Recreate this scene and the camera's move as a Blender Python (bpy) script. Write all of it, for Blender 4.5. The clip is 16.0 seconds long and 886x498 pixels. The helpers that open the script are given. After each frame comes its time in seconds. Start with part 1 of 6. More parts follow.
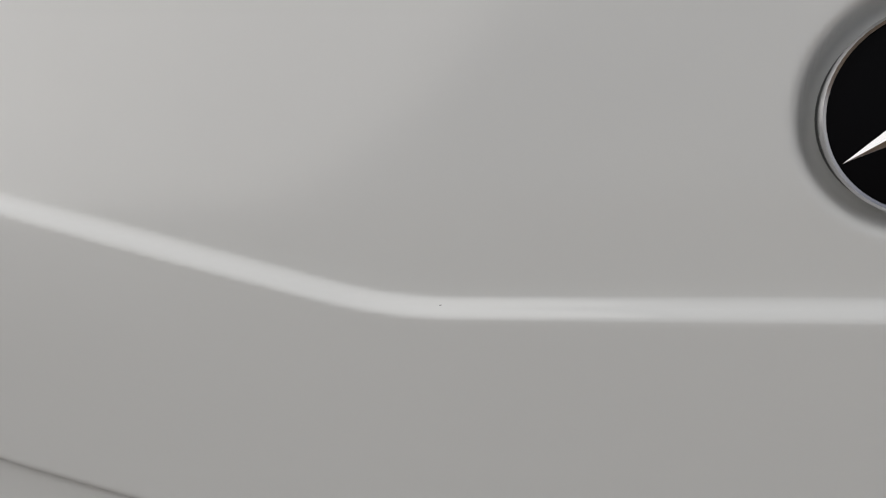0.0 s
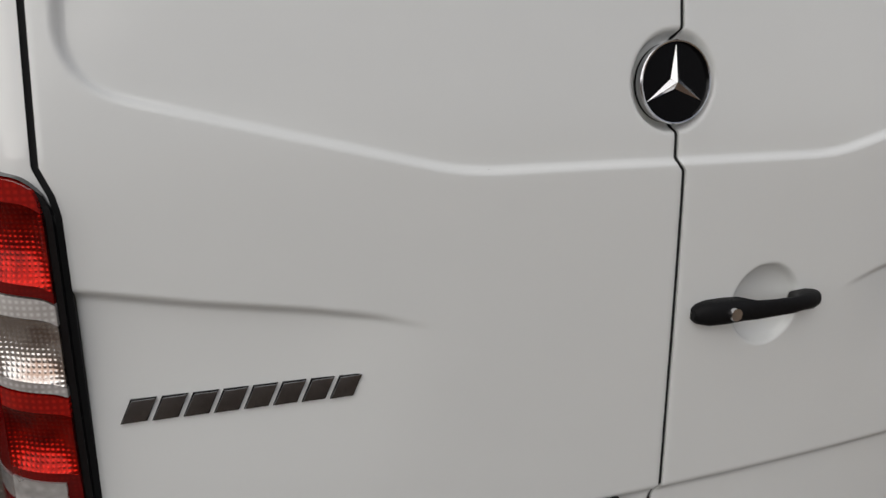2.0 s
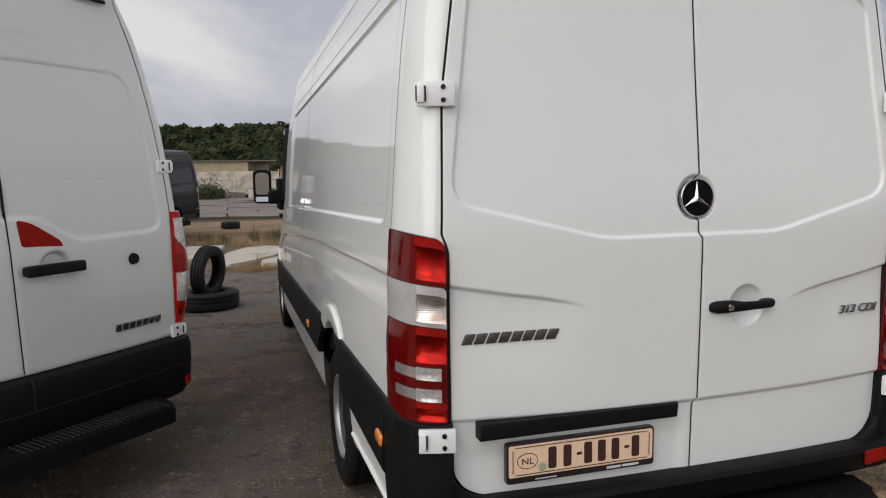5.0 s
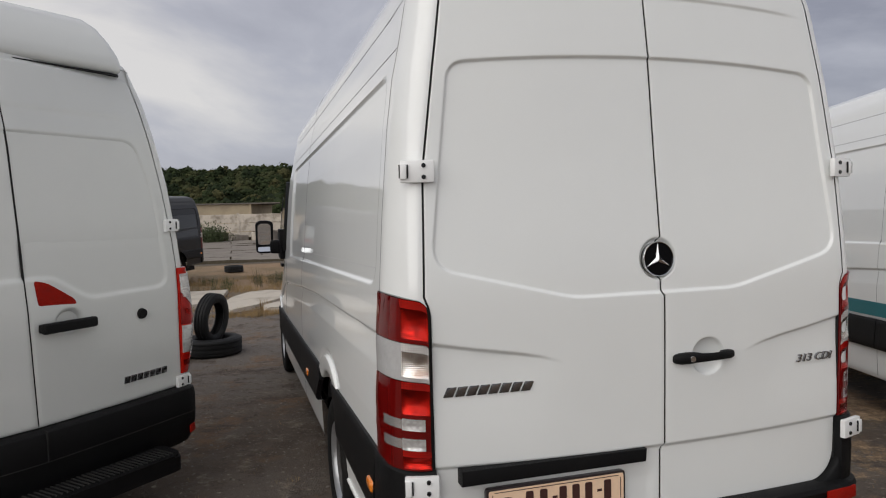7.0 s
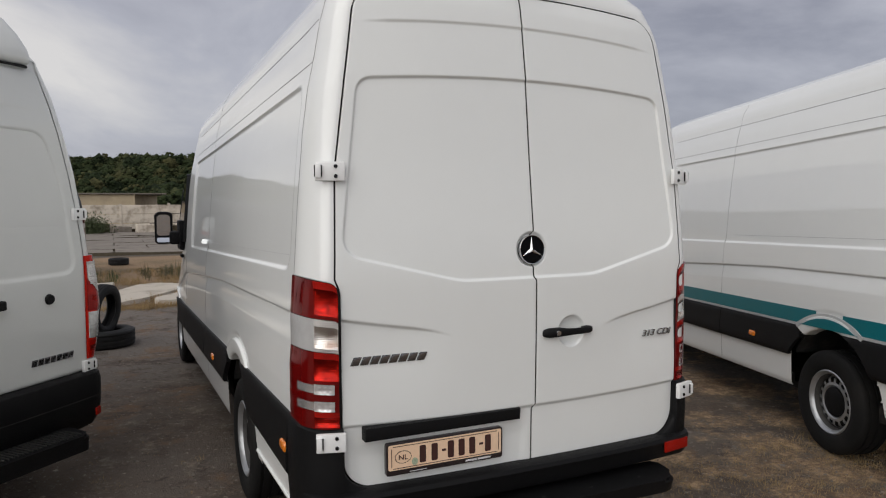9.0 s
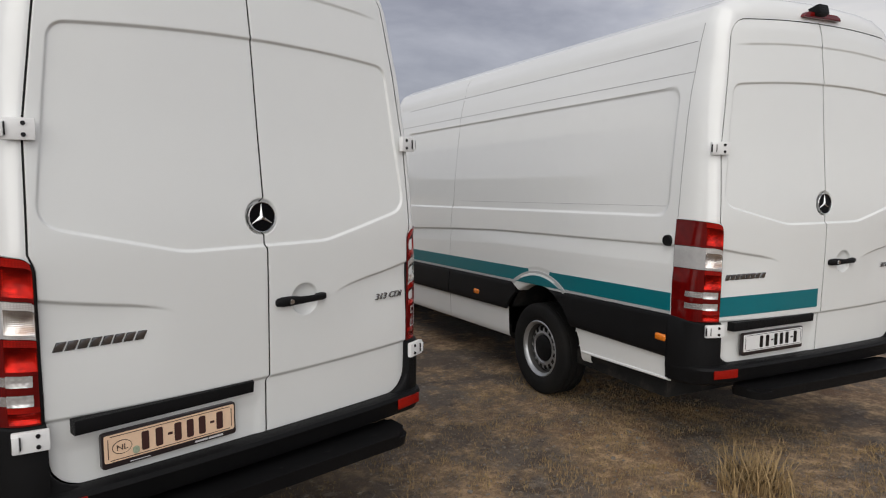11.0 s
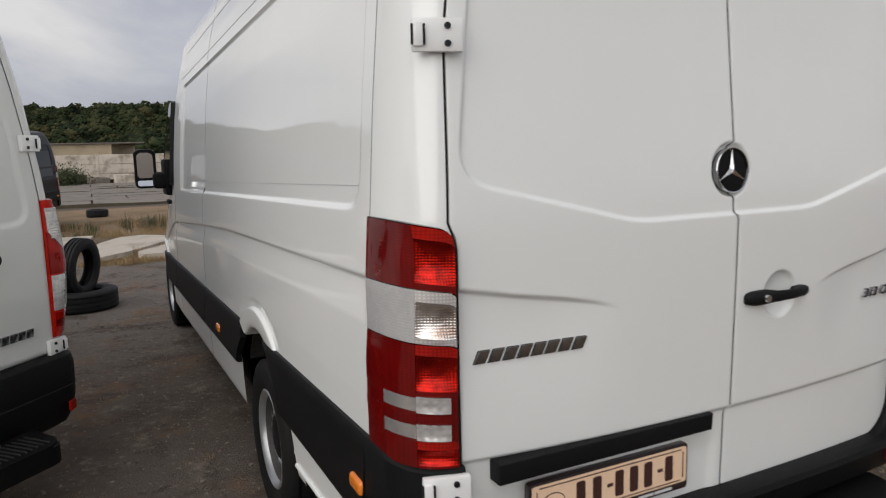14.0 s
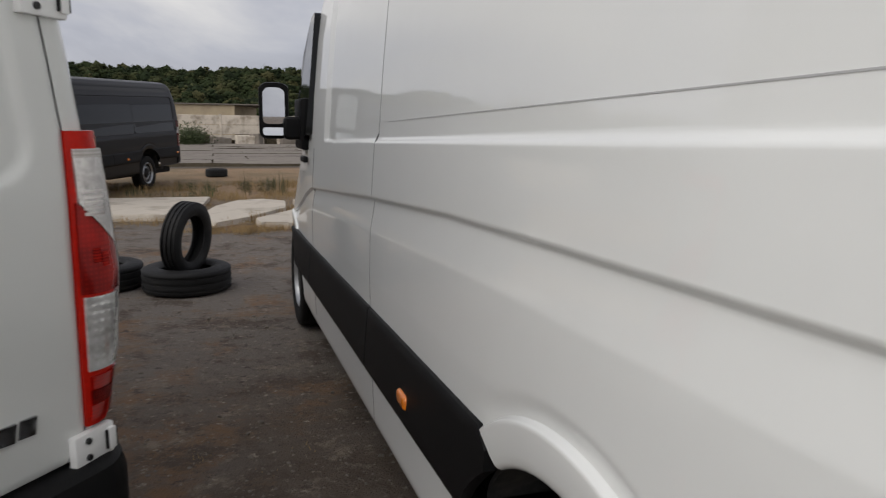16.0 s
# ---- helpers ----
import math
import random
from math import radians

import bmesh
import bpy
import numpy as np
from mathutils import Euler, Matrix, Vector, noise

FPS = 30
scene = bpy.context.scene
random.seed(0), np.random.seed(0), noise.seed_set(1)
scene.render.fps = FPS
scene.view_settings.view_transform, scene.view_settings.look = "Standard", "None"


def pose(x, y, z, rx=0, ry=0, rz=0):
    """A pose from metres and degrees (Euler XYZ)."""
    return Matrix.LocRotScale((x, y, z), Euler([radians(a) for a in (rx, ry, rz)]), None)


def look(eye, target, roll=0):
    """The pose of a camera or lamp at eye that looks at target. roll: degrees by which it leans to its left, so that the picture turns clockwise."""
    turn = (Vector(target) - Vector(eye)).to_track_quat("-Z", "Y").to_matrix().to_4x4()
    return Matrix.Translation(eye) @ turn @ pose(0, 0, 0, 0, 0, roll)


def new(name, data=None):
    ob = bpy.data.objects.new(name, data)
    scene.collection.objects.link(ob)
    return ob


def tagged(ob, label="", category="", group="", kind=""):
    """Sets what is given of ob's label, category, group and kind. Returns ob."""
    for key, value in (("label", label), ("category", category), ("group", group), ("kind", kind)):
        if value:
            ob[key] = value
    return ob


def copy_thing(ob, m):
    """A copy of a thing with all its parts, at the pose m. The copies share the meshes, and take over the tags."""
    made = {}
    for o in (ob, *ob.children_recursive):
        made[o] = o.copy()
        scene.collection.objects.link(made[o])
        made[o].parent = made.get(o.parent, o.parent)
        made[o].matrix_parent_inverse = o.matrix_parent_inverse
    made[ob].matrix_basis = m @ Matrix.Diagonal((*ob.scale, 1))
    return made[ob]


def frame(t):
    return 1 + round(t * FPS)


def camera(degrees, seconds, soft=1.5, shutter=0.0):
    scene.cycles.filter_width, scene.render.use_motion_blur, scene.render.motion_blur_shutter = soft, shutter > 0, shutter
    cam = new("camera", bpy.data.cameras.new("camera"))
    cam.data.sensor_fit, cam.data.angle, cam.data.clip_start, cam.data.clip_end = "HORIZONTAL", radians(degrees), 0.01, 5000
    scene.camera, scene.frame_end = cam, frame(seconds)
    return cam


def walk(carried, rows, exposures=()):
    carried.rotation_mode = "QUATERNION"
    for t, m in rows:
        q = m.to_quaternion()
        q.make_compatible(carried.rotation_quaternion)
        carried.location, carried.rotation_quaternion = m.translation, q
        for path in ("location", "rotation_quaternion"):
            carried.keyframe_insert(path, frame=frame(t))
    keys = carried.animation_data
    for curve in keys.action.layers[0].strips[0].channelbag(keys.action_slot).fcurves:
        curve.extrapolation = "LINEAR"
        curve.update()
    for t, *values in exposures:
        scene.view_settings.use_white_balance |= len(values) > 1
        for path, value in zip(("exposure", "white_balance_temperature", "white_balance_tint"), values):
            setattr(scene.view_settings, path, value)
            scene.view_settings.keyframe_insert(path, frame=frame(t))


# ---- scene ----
cam = camera(64.2, 16.0, soft=1.1, shutter=0.18)
PATH = [
    (0, (-0.172, -0.478, 1.563), (-0.656, 1.429, 1.208), -3.5),
    (0.5, (-0.193, -0.430, 1.530), (-0.446, 1.545, 1.342), -0.9),
    (1, (-0.300, -0.461, 1.528), (-0.061, 1.513, 1.311), 1.1),
    (1.5, (-0.450, -0.661, 1.562), (0.024, 1.243, 1.176), -1.0),
    (2, (-0.677, -0.930, 1.551), (-0.058, 0.917, 1.098), -0.6),
    (2.5, (-0.896, -1.119, 1.572), (0.027, 0.620, 1.218), -0.7),
    (3, (-1.098, -1.288, 1.569), (-0.231, 0.496, 1.315), -1.6),
    (3.3, (-1.170, -1.428, 1.571), (-0.367, 0.394, 1.380), -0.9),
    (3.5, (-1.222, -1.506, 1.571), (-0.509, 0.346, 1.314), -0.2),
    (5.8, (-1.507, -2.162, 1.711), (-0.938, -0.250, 1.569), -1.1),
    (6, (-1.497, -2.186, 1.723), (-0.913, -0.276, 1.608), -1.2),
    (6.5, (-1.482, -2.201, 1.735), (-0.892, -0.293, 1.637), -1.1),
    (7, (-1.470, -2.227, 1.747), (-0.899, -0.314, 1.638), -1.5),
    (7.5, (-1.535, -2.333, 1.745), (-0.901, -0.440, 1.617), -1.5),
    (8, (-1.635, -2.512, 1.752), (-0.950, -0.634, 1.670), -1.2),
    (8.5, (-1.646, -2.602, 1.759), (-0.853, -0.767, 1.693), -0.6),
    (9, (-1.643, -2.604, 1.747), (-0.793, -0.798, 1.622), -0.3),
    (9.5, (-1.643, -2.601, 1.740), (-0.724, -0.833, 1.568), -0.3),
    (10, (-1.618, -2.602, 1.711), (-0.506, -0.947, 1.549), -0.5),
    (10.2, (-1.615, -2.575, 1.753), (-0.404, -0.995, 1.560), 0.1),
    (11.25, (-1.570, -2.600, 1.738), (-0.128, -1.232, 1.524), 0.0),
    (12.3, (-1.538, -2.598, 1.714), (-0.379, -0.989, 1.453), 0.1),
    (12.5, (-1.639, -2.515, 1.693), (-0.627, -0.822, 1.358), -0.7),
    (13, (-1.582, -2.239, 1.657), (-0.754, -0.430, 1.458), -3.2),
    (13.5, (-1.563, -1.905, 1.662), (-0.794, -0.080, 1.380), -1.8),
    (14, (-1.591, -1.404, 1.626), (-0.710, 0.370, 1.348), -1.4),
    (14.5, (-1.531, -0.894, 1.567), (-0.929, 0.992, 1.287), -0.8),
    (15, (-1.560, -0.395, 1.529), (-1.122, 1.531, 1.214), -0.8),
    (15.5, (-1.544, 0.128, 1.508), (-1.122, 2.051, 1.158), -1.6),
    (16, (-1.506, 0.702, 1.464), (-0.898, 2.576, 1.116), 0.8),
]
EXPOSURES = [(0.0, -0.37), (0.5, -0.36), (1.0, -0.27), (1.5, -0.2), (2.0, -0.2), (2.5, -0.19), (3.0, -0.07), (3.5, -0.04), (5.8, 0.15), (6.0, 0.14), (7.0, 0.03), (8.0, 0.0), (8.5, 0.0), (9.5, 0.03), (10.2, 0.04), (12.5, 0.10), (13.0, 0.16), (13.5, 0.22), (14.0, 0.08), (15.0, 0.10), (16.0, 0.08)]
walk(cam, [(t, look(eye, target, roll)) for t, eye, target, roll in PATH], EXPOSURES)

# ---------------------------------------------------------------- world and light
SUN_EL, SUN_AZ = radians(36), radians(234)      # soft sun behind thin cloud, behind the camera
world = bpy.data.worlds.new("overcast_sky")
scene.world = world
world.use_nodes = True
wn, wl = world.node_tree.nodes, world.node_tree.links
wn.clear()
w_out = wn.new("ShaderNodeOutputWorld")
w_bg = wn.new("ShaderNodeBackground")
w_bg.inputs["Strength"].default_value = 1.0
sky = wn.new("ShaderNodeTexSky")
sky.sky_type = "NISHITA"
sky.sun_disc = False
sky.sun_elevation, sky.sun_rotation = SUN_EL, SUN_AZ
sky_dim = wn.new("ShaderNodeMixRGB")
sky_dim.blend_type = "MULTIPLY"
sky_dim.inputs[0].default_value = 1.0
sky_dim.inputs[2].default_value = (0.10, 0.10, 0.10, 1)
wl.new(sky.outputs["Color"], sky_dim.inputs[1])
w_tc = wn.new("ShaderNodeTexCoord")
w_map = wn.new("ShaderNodeMapping")
w_map.inputs["Scale"].default_value = (1.0, 1.0, 2.3)
wl.new(w_tc.outputs["Generated"], w_map.inputs["Vector"])
cl1 = wn.new("ShaderNodeTexNoise")
cl1.inputs["Scale"].default_value, cl1.inputs["Detail"].default_value, cl1.inputs["Roughness"].default_value = 1.9, 7.0, 0.55
cl1.inputs["Distortion"].default_value = 0.5
wl.new(w_map.outputs["Vector"], cl1.inputs["Vector"])
ramp = wn.new("ShaderNodeValToRGB")
for i, (p, c) in enumerate(((0.34, (0.275, 0.28, 0.335, 1)), (0.50, (0.445, 0.450, 0.505, 1)), (0.66, (0.71, 0.69, 0.68, 1)))):
    e = ramp.color_ramp.elements[i] if i < 2 else ramp.color_ramp.elements.new(p)
    e.position, e.color = p, c
wl.new(cl1.outputs["Fac"], ramp.inputs["Fac"])
w_mix = wn.new("ShaderNodeMixRGB")
w_mix.inputs[0].default_value = 0.92
wl.new(sky_dim.outputs["Color"], w_mix.inputs[1])
wl.new(ramp.outputs["Color"], w_mix.inputs[2])
wl.new(w_mix.outputs["Color"], w_bg.inputs["Color"])
wl.new(w_bg.outputs["Background"], w_out.inputs["Surface"])

sun = new("sun", bpy.data.lights.new("sun", "SUN"))
sun.data.energy, sun.data.angle, sun.data.color = 2.1, radians(84), (1.0, 0.962, 0.91)
sun.matrix_world = look((0, 0, 30), (-30 * math.sin(SUN_AZ) / math.tan(SUN_EL), -30 * math.cos(SUN_AZ) / math.tan(SUN_EL), 0))

# ---------------------------------------------------------------- materials
def mat(name, base, rough=0.5, metal=0.0, vary=0.06, scale=6.0, fine=90.0, bump=0.0, bump_scale=60.0, coat=0.0, tint=None, tint_scale=3.0, tint_at=(0.5, 0.65), obj_random=0.0, rough_vary=0.0, spec=0.5):
    """A surface with grain at two scales; tint: a second colour in blotches."""
    m = bpy.data.materials.new(name)
    m.use_nodes = True
    n, l = m.node_tree.nodes, m.node_tree.links
    b = n["Principled BSDF"]
    b.inputs["Roughness"].default_value, b.inputs["Metallic"].default_value = rough, metal
    b.inputs["Coat Weight"].default_value, b.inputs["Coat Roughness"].default_value, b.inputs["Specular IOR Level"].default_value = coat, 0.03, spec
    tc = n.new("ShaderNodeTexCoord")
    big, small = n.new("ShaderNodeTexNoise"), n.new("ShaderNodeTexNoise")
    for node, s, d in ((big, scale, 5.0), (small, fine, 3.0)):
        node.inputs["Scale"].default_value, node.inputs["Detail"].default_value = s, d
        l.new(tc.outputs["Object"], node.inputs["Vector"])
    add = n.new("ShaderNodeMath")
    add.operation = "ADD"
    l.new(big.outputs["Fac"], add.inputs[0])
    l.new(small.outputs["Fac"], add.inputs[1])
    last = add.outputs[0]
    if obj_random:
        info, mul = n.new("ShaderNodeObjectInfo"), n.new("ShaderNodeMath")
        mul.operation = "MULTIPLY_ADD"
        l.new(info.outputs["Random"], mul.inputs[0])
        mul.inputs[1].default_value = obj_random
        l.new(last, mul.inputs[2])
        last = mul.outputs[0]
    rng = n.new("ShaderNodeMapRange")
    rng.inputs["From Min"].default_value, rng.inputs["From Max"].default_value = 0.6, 1.4 + obj_random
    rng.inputs["To Min"].default_value, rng.inputs["To Max"].default_value = 1 - vary, 1 + vary
    l.new(last, rng.inputs["Value"])
    col = n.new("ShaderNodeMixRGB")
    col.blend_type = "MULTIPLY"
    col.inputs[0].default_value = 1.0
    col.inputs[1].default_value = (*base, 1)
    l.new(rng.outputs["Result"], col.inputs[2])
    out = col.outputs["Color"]
    if tint:
        tn, tr, tm = n.new("ShaderNodeTexNoise"), n.new("ShaderNodeMapRange"), n.new("ShaderNodeMixRGB")
        tn.inputs["Scale"].default_value, tn.inputs["Detail"].default_value, tn.inputs["Roughness"].default_value = tint_scale, 7.0, 0.62
        l.new(tc.outputs["Object"], tn.inputs["Vector"])
        tr.inputs["From Min"].default_value, tr.inputs["From Max"].default_value = tint_at
        l.new(tn.outputs["Fac"], tr.inputs["Value"])
        l.new(tr.outputs["Result"], tm.inputs[0])
        l.new(out, tm.inputs[1])
        tm.inputs[2].default_value = (*tint, 1)
        out = tm.outputs["Color"]
    l.new(out, b.inputs["Base Color"])
    if rough_vary:
        rr = n.new("ShaderNodeMapRange")
        rr.inputs["To Min"].default_value, rr.inputs["To Max"].default_value = max(0.02, rough - rough_vary), min(1, rough + rough_vary)
        l.new(big.outputs["Fac"], rr.inputs["Value"])
        l.new(rr.outputs["Result"], b.inputs["Roughness"])
    if bump:
        bn, bp = n.new("ShaderNodeTexNoise"), n.new("ShaderNodeBump")
        bn.inputs["Scale"].default_value, bn.inputs["Detail"].default_value = bump_scale, 4.0
        l.new(tc.outputs["Object"], bn.inputs["Vector"])
        bp.inputs["Strength"].default_value, bp.inputs["Distance"].default_value = bump, 0.01
        l.new(bn.outputs["Fac"], bp.inputs["Height"])
        l.new(bp.outputs["Normal"], b.inputs["Normal"])
    return m


WHITE = mat("white_car_paint", (0.785, 0.797, 0.782), 0.5, spec=0.15, vary=0.012, scale=1.3, fine=7, coat=0.85, rough_vary=0.05)
WHITE.node_tree.nodes["Principled BSDF"].inputs["Coat IOR"].default_value = 1.75
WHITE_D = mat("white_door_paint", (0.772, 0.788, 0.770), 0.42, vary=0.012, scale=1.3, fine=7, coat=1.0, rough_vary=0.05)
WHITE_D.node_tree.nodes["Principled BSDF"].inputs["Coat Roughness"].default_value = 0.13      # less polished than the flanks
# second van's white paint, base darkened for the dimmer light on it
WHITE_R = mat("dimmed_white_car_paint", (0.62, 0.635, 0.615), 0.42, vary=0.014, scale=1.2, fine=7, coat=1.0)
WHITE_H = mat("white_painted_steel", (0.78, 0.785, 0.775), 0.35, vary=0.02, scale=9, coat=0.5)
DARK = mat("anthracite_car_paint", (0.009, 0.0092, 0.0105), 0.45, spec=0.18, vary=0.05, scale=2, coat=0.22, tint=(0.014, 0.0137, 0.0135), tint_scale=1.2, tint_at=(0.5, 0.9))
BLACK_P = mat("black_bumper_plastic", (0.006, 0.006, 0.0065), 0.5, spec=0.15, vary=0.18, scale=5, bump=0.25, bump_scale=420, tint=(0.012, 0.0115, 0.0105), tint_scale=2.3, tint_at=(0.55, 0.9))
BADGE_K = mat("black_badge_enamel", (0.002, 0.002, 0.0024), 0.2, spec=0.10, vary=0.1)
BLACK_G = mat("black_gloss_plastic", (0.008, 0.008, 0.009), 0.16, vary=0.1)
RUBBER = mat("tyre_rubber", (0.009, 0.009, 0.009), 0.75, spec=0.2, vary=0.2, scale=4, bump=0.3, bump_scale=160, tint=(0.018, 0.0165, 0.0145), tint_scale=3.5, tint_at=(0.5, 0.8))
OLD_RUBBER = mat("old_tyre_rubber", (0.010, 0.010, 0.0105), 0.68, spec=0.35, vary=0.25, scale=5, bump=0.35, bump_scale=130, tint=(0.028, 0.026, 0.023), tint_scale=4, tint_at=(0.52, 0.8))
GAP = mat("gap_shadow_rubber", (0.006, 0.006, 0.006), 0.85, vary=0.1)
SEAM = mat("panel_joint_sealant", (0.24, 0.24, 0.24), 0.6, vary=0.08)
SEAM_M = mat("dark_panel_gap", (0.11, 0.11, 0.11), 0.6, vary=0.08)
SEAM_L = mat("painted_panel_joint", (0.42, 0.42, 0.42), 0.6, vary=0.08)
CHROME = mat("chrome", (0.62, 0.62, 0.63), 0.14, 1.0, vary=0.03, scale=20)
CHROME_D = mat("worn_chrome", (0.30, 0.30, 0.31), 0.2, 1.0, vary=0.25, scale=40)
# steel darkened to stand for the shade deep inside the rim
SHADED_STEEL = mat("shaded_rim_steel", (0.060, 0.058, 0.055), 0.65, metal=0.3, vary=0.3, scale=9, fine=60)
STEEL = mat("silver_wheel_paint", (0.42, 0.43, 0.44), 0.38, 0.75, vary=0.08, scale=9, tint=(0.2, 0.19, 0.17), tint_scale=8, tint_at=(0.55, 0.8))
TREAD = mat("worn_step_rubber", (0.016, 0.016, 0.0155), 0.65, spec=0.3, vary=0.3, scale=7, tint=(0.028, 0.026, 0.023), tint_scale=5)
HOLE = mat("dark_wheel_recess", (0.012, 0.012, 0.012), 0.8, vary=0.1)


def lens(name, dark, bright, fine=46.0, blot=13.0, at=(0.28, 0.76), rough=0.07, metal=0.0, relief=0.0):
    """Moulded plastic: fine square prisms; the reflector's bright and dark glints are painted blotches."""
    m = mat(name, dark, rough, metal, vary=0.1, coat=0.15)
    n, l = m.node_tree.nodes, m.node_tree.links
    b = n["Principled BSDF"]
    tc = n.new("ShaderNodeTexCoord")
    waves = []
    for d in ("X", "Z"):
        w = n.new("ShaderNodeTexWave")
        w.bands_direction = d
        w.inputs["Scale"].default_value = fine
        l.new(tc.outputs["Object"], w.inputs["Vector"])
        waves.append(w)
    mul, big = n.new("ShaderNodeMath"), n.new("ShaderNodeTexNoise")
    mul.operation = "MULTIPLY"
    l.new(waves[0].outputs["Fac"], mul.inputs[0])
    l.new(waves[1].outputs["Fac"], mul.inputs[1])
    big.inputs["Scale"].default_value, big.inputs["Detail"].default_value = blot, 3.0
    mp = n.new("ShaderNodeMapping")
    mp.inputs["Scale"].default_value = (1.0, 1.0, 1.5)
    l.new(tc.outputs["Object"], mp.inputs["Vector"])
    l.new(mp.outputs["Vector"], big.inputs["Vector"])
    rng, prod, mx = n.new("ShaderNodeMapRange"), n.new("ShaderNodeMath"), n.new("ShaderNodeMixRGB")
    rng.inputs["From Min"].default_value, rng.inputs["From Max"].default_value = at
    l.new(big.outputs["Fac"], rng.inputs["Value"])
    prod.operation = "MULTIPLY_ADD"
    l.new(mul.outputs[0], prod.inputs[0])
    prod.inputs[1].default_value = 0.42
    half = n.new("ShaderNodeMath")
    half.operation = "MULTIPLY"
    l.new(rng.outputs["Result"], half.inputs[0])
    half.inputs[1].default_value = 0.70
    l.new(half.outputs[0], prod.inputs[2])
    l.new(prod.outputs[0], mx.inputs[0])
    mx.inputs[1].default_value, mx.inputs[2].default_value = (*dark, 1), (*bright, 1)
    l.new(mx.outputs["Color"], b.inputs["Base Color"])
    if relief:
        bp = n.new("ShaderNodeBump")
        bp.inputs["Strength"].default_value, bp.inputs["Distance"].default_value = relief, 0.002
        l.new(mul.outputs[0], bp.inputs["Height"])
        l.new(bp.outputs["Normal"], b.inputs["Normal"])
    return m


# RED_SHADE is the red bowl's darker copy, its shade put into the colour
RED_SHADE = lens("shaded_red_bowl", (0.20, 0.003, 0.002), (0.42, 0.010, 0.005), fine=30, blot=14.0, at=(0.40, 0.75), rough=0.2, metal=0.5)
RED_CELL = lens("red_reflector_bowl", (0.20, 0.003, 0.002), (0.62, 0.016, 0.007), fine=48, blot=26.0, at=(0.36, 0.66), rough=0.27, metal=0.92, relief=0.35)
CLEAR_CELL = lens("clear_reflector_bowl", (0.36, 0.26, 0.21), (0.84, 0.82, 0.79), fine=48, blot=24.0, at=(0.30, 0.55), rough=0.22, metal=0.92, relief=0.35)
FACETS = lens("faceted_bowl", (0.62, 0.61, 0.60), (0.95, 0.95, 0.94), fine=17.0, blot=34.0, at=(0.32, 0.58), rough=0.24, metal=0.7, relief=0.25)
RED_D = lens("dark_red_lens", (0.085, 0.002, 0.002), (0.16, 0.0035, 0.003), blot=9.0)
RED_M = lens("red_lens_grid", (0.15, 0.003, 0.002), (0.50, 0.010, 0.005), fine=38, blot=8.0, at=(0.35, 0.80))
CLEAR = lens("clear_ribbed_lens", (0.34, 0.31, 0.29), (0.92, 0.90, 0.87), fine=40, blot=9.0, rough=0.1, metal=0.3)
CLEAR_N = lens("clear_lens_over_bulb", (0.25, 0.225, 0.21), (0.80, 0.77, 0.75), fine=40, blot=12.0, rough=0.1, metal=0.2)
CLEAR_G = mat("clear_outer_cover", (0.60, 0.58, 0.57), 0.26, 0.75, vary=0.35, scale=22, spec=0.3, coat=0.4)
CLEAR_L = mat("clear_smooth_lens", (0.42, 0.415, 0.41), 0.14, 0.0, vary=0.1, scale=18, coat=0.6)
RED_SHELL = mat("deep_red_lamp_shell", (0.42, 0.012, 0.006), 0.2, spec=0.15, vary=0.2, scale=30)
REFL_RED = mat("red_reflex", (0.30, 0.008, 0.003), 0.35, spec=0.12, vary=0.25, scale=30, coat=0.0, bump=0.5, bump_scale=320)
ORANGE = mat("orange_marker_lens", (0.75, 0.2, 0.01), 0.2, vary=0.15, scale=30, coat=0.8, bump=0.3, bump_scale=300)
PLATE_Y = mat("yellow_plate_sheet", (0.82, 0.585, 0.40), 0.4, vary=0.06, scale=14, tint=(0.76, 0.60, 0.45), tint_scale=9, tint_at=(0.55, 0.75))
PLATE_W = mat("white_plate_sheet", (0.75, 0.75, 0.74), 0.4, vary=0.05)
PLATE_K = mat("black_plate_holder", (0.02, 0.013, 0.014), 0.3, vary=0.1, coat=0.3)
INK = mat("plate_ink", (0.05, 0.018, 0.015), 0.45, vary=0.1)
WHITE_INK = mat("white_print", (0.6, 0.6, 0.6), 0.5, vary=0.05)
TEAL = mat("teal_vinyl_stripe", (0.0, 0.15, 0.18), 0.3, vary=0.05, scale=3, coat=0.35)
GREY_V = mat("grey_vinyl_line", (0.45, 0.46, 0.46), 0.35, vary=0.04, coat=0.5)
GLASS_D = mat("dark_window_glass", (0.004, 0.0045, 0.005), 0.04, spec=0.4, vary=0.05)
MIRROR = mat("mirror_glass", (0.8, 0.82, 0.83), 0.015, 1.0, vary=0.01)
LINER = mat("wheel_well_felt", (0.020, 0.020, 0.020), 0.95, spec=0.15, vary=0.2, tint=(0.045, 0.041, 0.037), tint_scale=6)
CONCRETE = mat("weathered_concrete", (0.50, 0.45, 0.38), 0.85, vary=0.12, scale=1.6, fine=60, bump=0.5, bump_scale=45, tint=(0.26, 0.225, 0.175), tint_scale=1.4, tint_at=(0.5, 0.72), obj_random=0.4)
FENCE_C = mat("stained_concrete_panel", (0.56, 0.50, 0.42), 0.9, vary=0.2, scale=1.2, fine=12, bump=0.4, bump_scale=30, tint=(0.27, 0.225, 0.175), tint_scale=1.5, tint_at=(0.48, 0.66), obj_random=0.6)
